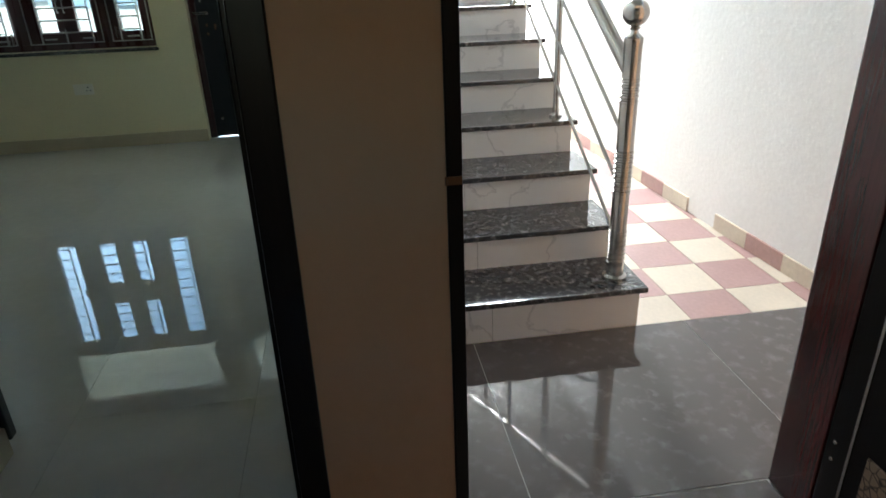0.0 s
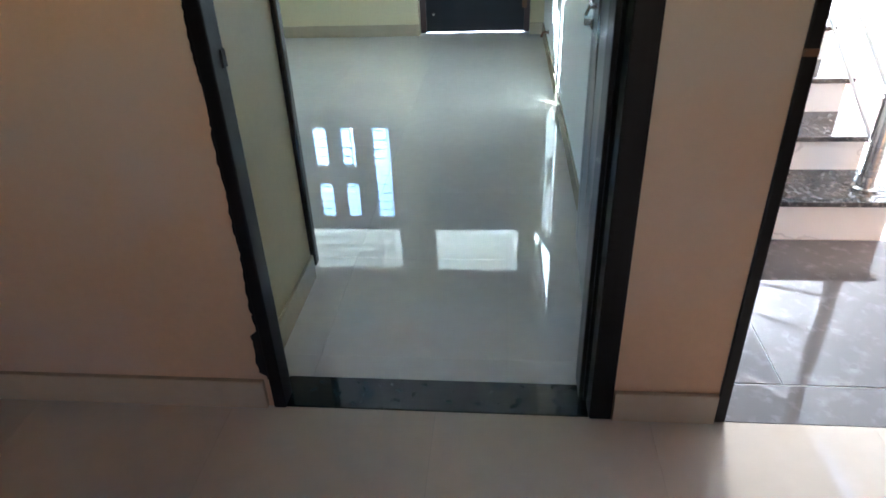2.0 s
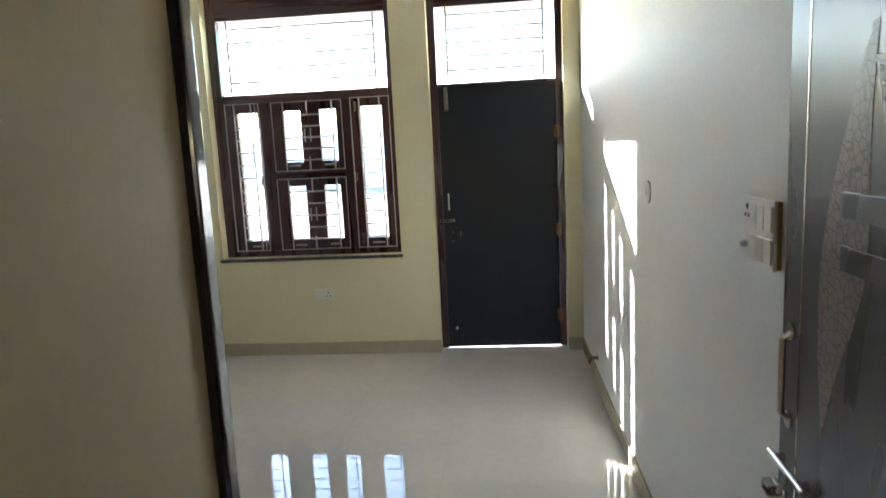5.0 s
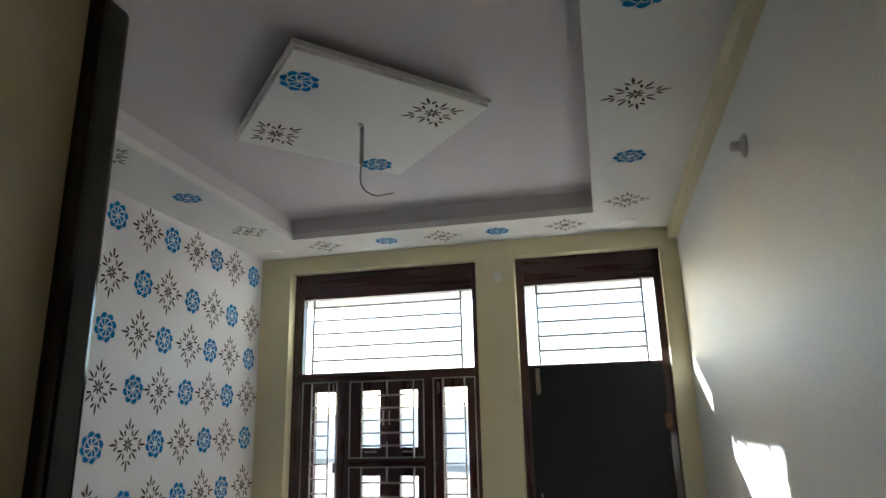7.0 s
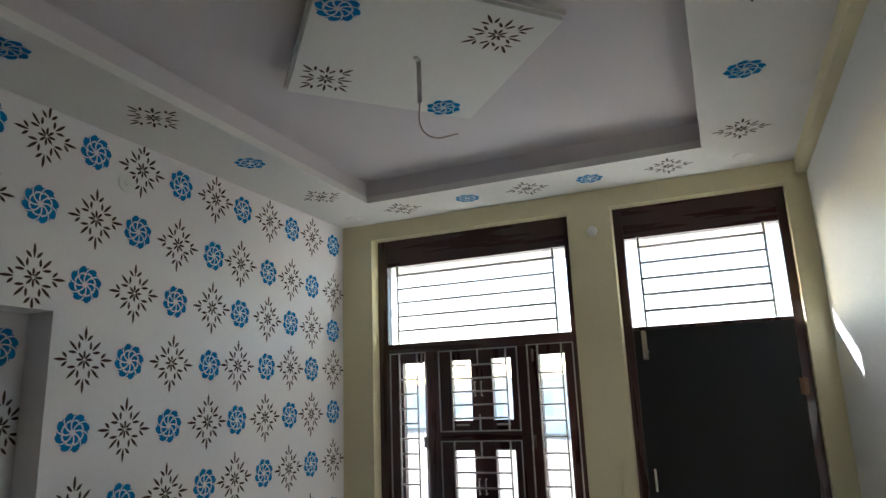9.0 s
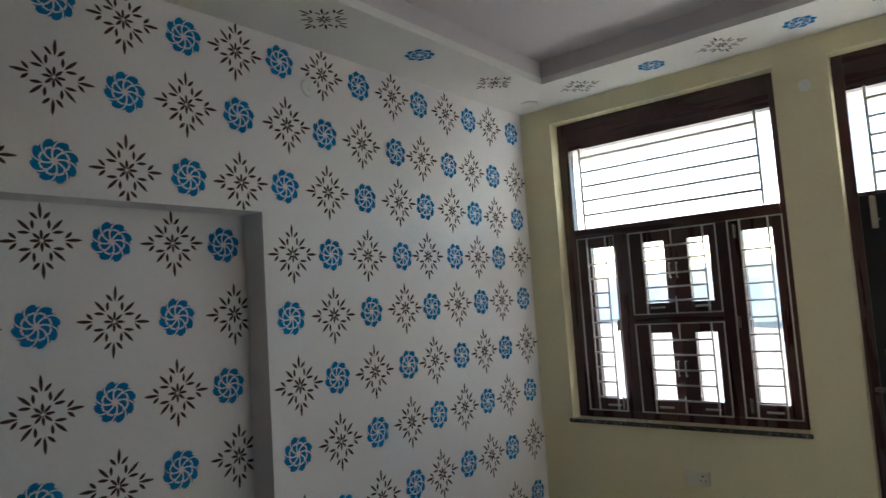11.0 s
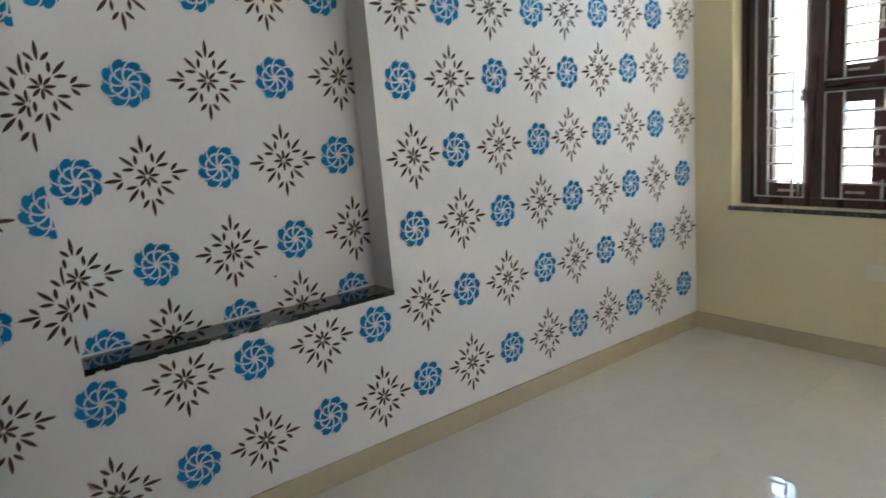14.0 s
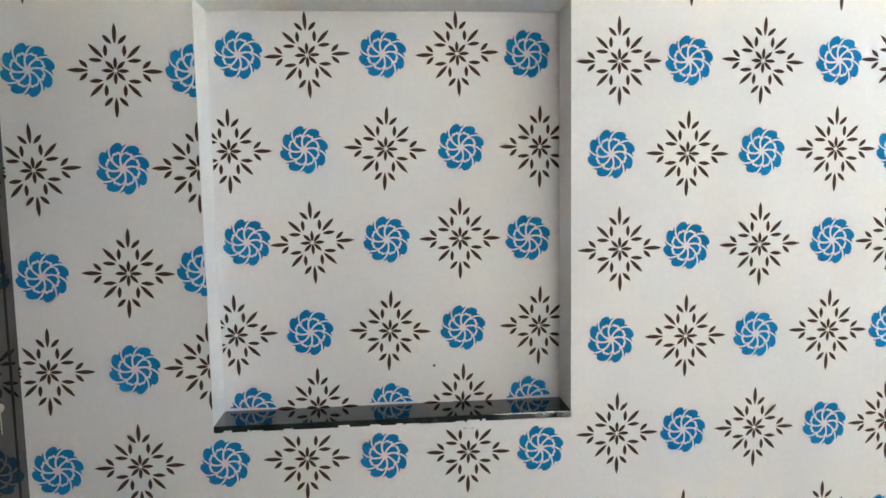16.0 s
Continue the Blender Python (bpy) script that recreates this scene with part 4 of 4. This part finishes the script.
# ---- hung ceiling panel ----
panel = empty("ceiling_panel", (-1.52, 4.065, 3.03), "white square plaster panel hung under the recess, set on its corner", "ceiling panel")
DX, DY = 0.607, 0.645


def diamond(sx, sy, z0, z1):
    bm = bmesh.new()
    low = [bm.verts.new((-1.52 + a * sx, 4.065 + b * sy, z0)) for a, b in ((1, 0), (0, 1), (-1, 0), (0, -1))]
    high = [bm.verts.new((v.co.x, v.co.y, z1)) for v in low]
    bm.faces.new(low[::-1])
    bm.faces.new(high)
    for k in range(4):
        bm.faces.new((low[k], low[(k + 1) % 4], high[(k + 1) % 4], high[k]))
    return bm


board = part("board", diamond(DX - 0.010, DY - 0.010, 2.982, 3.000), CEIL, panel)
part("rim", diamond(DX + 0.004, DY + 0.004, 3.000, 3.022), CEIL, panel, "stepped white plaster rim")
part("hanger", diamond(DX * 0.80, DY * 0.80, 3.022, RE), CEIL, panel)
bpy.context.view_layer.update()
for x, y, blue in ((-1.60, 3.642, True), (-1.166, 4.045, False), (-1.91, 4.046, False), (-1.585, 4.524, True)):
    ceiling_motif(x, y, 2.9805, blue, board)

fan_hook = empty("fan_hook", (-1.505, 4.085, 2.975), "bare ceiling fan hook strip with a loose wire end", "fan hook")
part("strip", boxes((-1.514, -1.496, 4.082, 4.086, 2.80, 2.9815), (-1.514, -1.496, 4.050, 4.086, 2.976, 2.9815)), ROD, fan_hook)
curve = bpy.data.curves.new("wire", "CURVE")
curve.dimensions, curve.bevel_depth, curve.bevel_resolution = "3D", 0.0028, 2
sp = curve.splines.new("NURBS")
WIRE_POINTS = ((-1.505, 4.087, 2.83), (-1.509, 4.090, 2.78), (-1.522, 4.095, 2.73), (-1.497, 4.105, 2.67), (-1.437, 4.115, 2.645), (-1.397, 4.125, 2.66), (-1.367, 4.125, 2.66))
sp.points.add(len(WIRE_POINTS) - 1)
for p, c in zip(sp.points, WIRE_POINTS):
    p.co = (*c, 1)
sp.use_endpoint_u, sp.order_u = True, 4
tmp = bpy.data.objects.new("wire_curve", curve)
wire_mesh = bpy.data.meshes.new_from_object(tmp)
wire_mesh.materials.clear()
wire_mesh.materials.append(WIRE)
wire = new("wire", wire_mesh)
wire.parent = fan_hook
wire.matrix_parent_inverse = Matrix.Translation((-1.505, 4.085, 2.975)).inverted()

# ---- fittings ----
def round_cover(at, way, r=0.045):
    axis, sign = way
    body = thing("junction_cover", lathe([(r, 0), (r, sign * 0.006), (r * 0.8, sign * 0.009), (r * 0.35, sign * 0.009), (r * 0.3, sign * 0.013), (0.002, sign * 0.013)], at, axis, 24), PLASTIC, "round white plastic junction box cover on the wall", "junction cover", "round wall covers")
    return smooth(body)


round_cover((XL, 4.07, 2.722), ("X", 1))
round_cover((XR, 3.74, 1.37), ("X", -1))
round_cover((-1.205, YW, 2.67), ("Y", -1), 0.032)
holder = empty("lamp_holder", (XR, 3.873, 2.605), "white batten lamp holder without a bulb", "lamp holder")
part("base", lathe([(0.042, 0), (0.042, -0.010), (0.030, -0.014), (0.028, -0.020)], (XR, 3.873, 2.605), "X", 20), PLASTIC, holder)
part("socket", lathe([(0.019, -0.020), (0.019, -0.046), (0.016, -0.049), (0.014, -0.038)], (XR, 3.873, 2.605), "X", 20), PLASTIC, holder)
for x, y in ((-2.824, 5.806), (-0.303, 5.78), (-2.824, 2.30), (-0.303, 2.30)):
    smooth(thing("downlight", lathe([(0.055, 0), (0.055, -0.005), (0.045, -0.009), (0.002, -0.008)], (x, y, CE), "Z", 24), PLASTIC, "round white recessed ceiling light, switched off", "downlight", "ceiling downlights"))

switchboard = empty("switch_board", (XR, 2.565, 1.365), "white modular switch board with socket on the pale wall", "switch board")
part("box", boxes((XR - 0.010, XR, 2.467, 2.640, 1.292, 1.438), bevel=0.003), WOODEDGE, switchboard, "light wooden back box")
plate = part("plate", boxes((XR - 0.018, XR - 0.0105, 2.465, 2.642, 1.290, 1.440), bevel=0.003), PLASTIC, switchboard)
for row, zc in ((0, 1.400), (1, 1.330)):
    for k in range(3):
        y = 2.490 + 0.042 * k
        part("switch", boxes((XR - 0.023, XR - 0.0185, y - 0.019, y + 0.019, zc - 0.028, zc + 0.028), bevel=0.003), PLASTIC, plate)
part("socket_holes", tubes(((XR - 0.0195, 2.617, 1.417), (XR - 0.018, 2.617, 1.417), 0.007), ((XR - 0.0195, 2.627, 1.397), (XR - 0.018, 2.627, 1.397), 0.005), ((XR - 0.0195, 2.607, 1.397), (XR - 0.018, 2.607, 1.397), 0.005), sides=10), PLASTICGREY, plate)
part("regulator_knob", lathe([(0.009, -0.0185), (0.007, -0.032), (0.002, -0.033)], (XR, 2.617, 1.330), "X", 16), ROD, plate)

socket = empty("wall_socket", (-1.992, YW, 0.487), "ivory two-gang wall socket below the window", "socket")
sp_ = part("plate", boxes((-2.067, -1.917, YW - 0.012, YW, 0.445, 0.530), bevel=0.003), PLASTICIVORY, socket)
part("switch", boxes((-2.045, -2.005, YW - 0.017, YW - 0.0125, 0.462, 0.513), bevel=0.002), PLASTICIVORY, sp_)
part("socket_holes", tubes(((-1.955, YW - 0.0135, 0.503), (-1.955, YW - 0.012, 0.503), 0.006), ((-1.968, YW - 0.0135, 0.478), (-1.968, YW - 0.012, 0.478), 0.005), ((-1.942, YW - 0.0135, 0.478), (-1.942, YW - 0.012, 0.478), 0.005), sides=10), PLASTICGREY, sp_)

hall_board = empty("hall_switch_board", (-1.32, YD0, 1.345), "white switch board on the tan hall wall", "switch board")
hp = part("plate", boxes((-1.50, -1.235, YD0 - 0.022, YD0, 1.230, 1.455), bevel=0.003), PLASTIC, hall_board)
for k in range(4):
    part("switch", boxes((-1.48 + 0.058 * k, -1.435 + 0.058 * k, YD0 - 0.028, YD0 - 0.0225, 1.315, 1.375), bevel=0.002), PLASTIC, hp)
tap = empty("pipe_stub", (XR, 5.235, 0.185), "small brass pipe stub at the skirting", "pipe stub")
part("pipe", tubes(((XR, 5.235, 0.185), (XR - 0.045, 5.235, 0.185), 0.010), ((XR - 0.045, 5.235, 0.185), (XR - 0.06, 5.227, 0.15), 0.009)), BRASS, tap)
part("collar", tubes(((XR, 5.235, 0.185), (XR - 0.008, 5.235, 0.185), 0.018)), STEEL, tap)

# ---- floor tiles ----
def tiles(parent, x0, x1, y0, y1, size, top, thick, mats, name="tile", ox=0.0, oy=0.0, gap=0.0007):
    """Square tiles laid from (ox, oy) and trimmed at the room's edges; whole tiles share one mesh."""
    bpy.context.view_layer.update()
    cache = {}
    i0, j0 = math.floor((x0 - ox) / size), math.floor((y0 - oy) / size)
    for i in range(i0, math.ceil((x1 - ox) / size)):
        for j in range(j0, math.ceil((y1 - oy) / size)):
            a, b = max(x0, ox + i * size), min(x1, ox + (i + 1) * size)
            c, d = max(y0, oy + j * size), min(y1, oy + (j + 1) * size)
            if b - a < 0.01 or d - c < 0.01:
                continue
            mat = mats[(i + j) % len(mats)]
            w, h = round(b - a - gap, 4), round(d - c - gap, 4)
            if (w, h, mat.name) not in cache:
                cache[w, h, mat.name] = mesh_of(name, boxes((-w / 2, w / 2, -h / 2, h / 2, -thick, 0)), mat)
            piece(name, cache[w, h, mat.name], parent, Matrix.Translation(((a + b) / 2, (c + d) / 2, top)))


tiles(floor, XL, XR, YD1 + 0.004, YW, 0.6, 0.0, 0.0034, [TILE], ox=-0.9, oy=1.58)
tiles(floor_hall, -3.2, 1.4, -2.5, YD0 - 0.005, 0.6, 0.0, 0.0034, [HALLTILE], ox=0.695, oy=YD0 - 0.605)
tiles(landing, 0.303, 1.187, YD0 - 0.004, 1.5015, 1.2, 0.0, 0.0038, [SLAB], "granite_slab", ox=0.26, oy=1.0, gap=0.003)
tiles(landing, 0.284, 2.07, 1.5055, 2.368, 0.87, 0.0, 0.0038, [SLAB], "granite_slab", ox=0.510, oy=1.5055, gap=0.003)
tiles(porch, 1.17, 2.05, 2.372, 7.0, 0.27, -0.003, 0.005, [IVORY, PINK], "porch_tile", ox=1.42, oy=2.59, gap=0.003)
bpy.context.view_layer.update()
porch_skirting = empty("porch_skirting", (2.07, 2.37, 0), "pink and ivory tile skirting of the porch", "skirting", kind="structure")
for k in range(16):
    y = 2.42 + 0.27 * k
    if k != 3:      # one tile is missing
        part("skirting_tile", along_porch(y + 0.001, y + 0.268, 0, 0.085, -0.012, -0.0005), PINK if k % 2 else IVORY, porch_skirting)
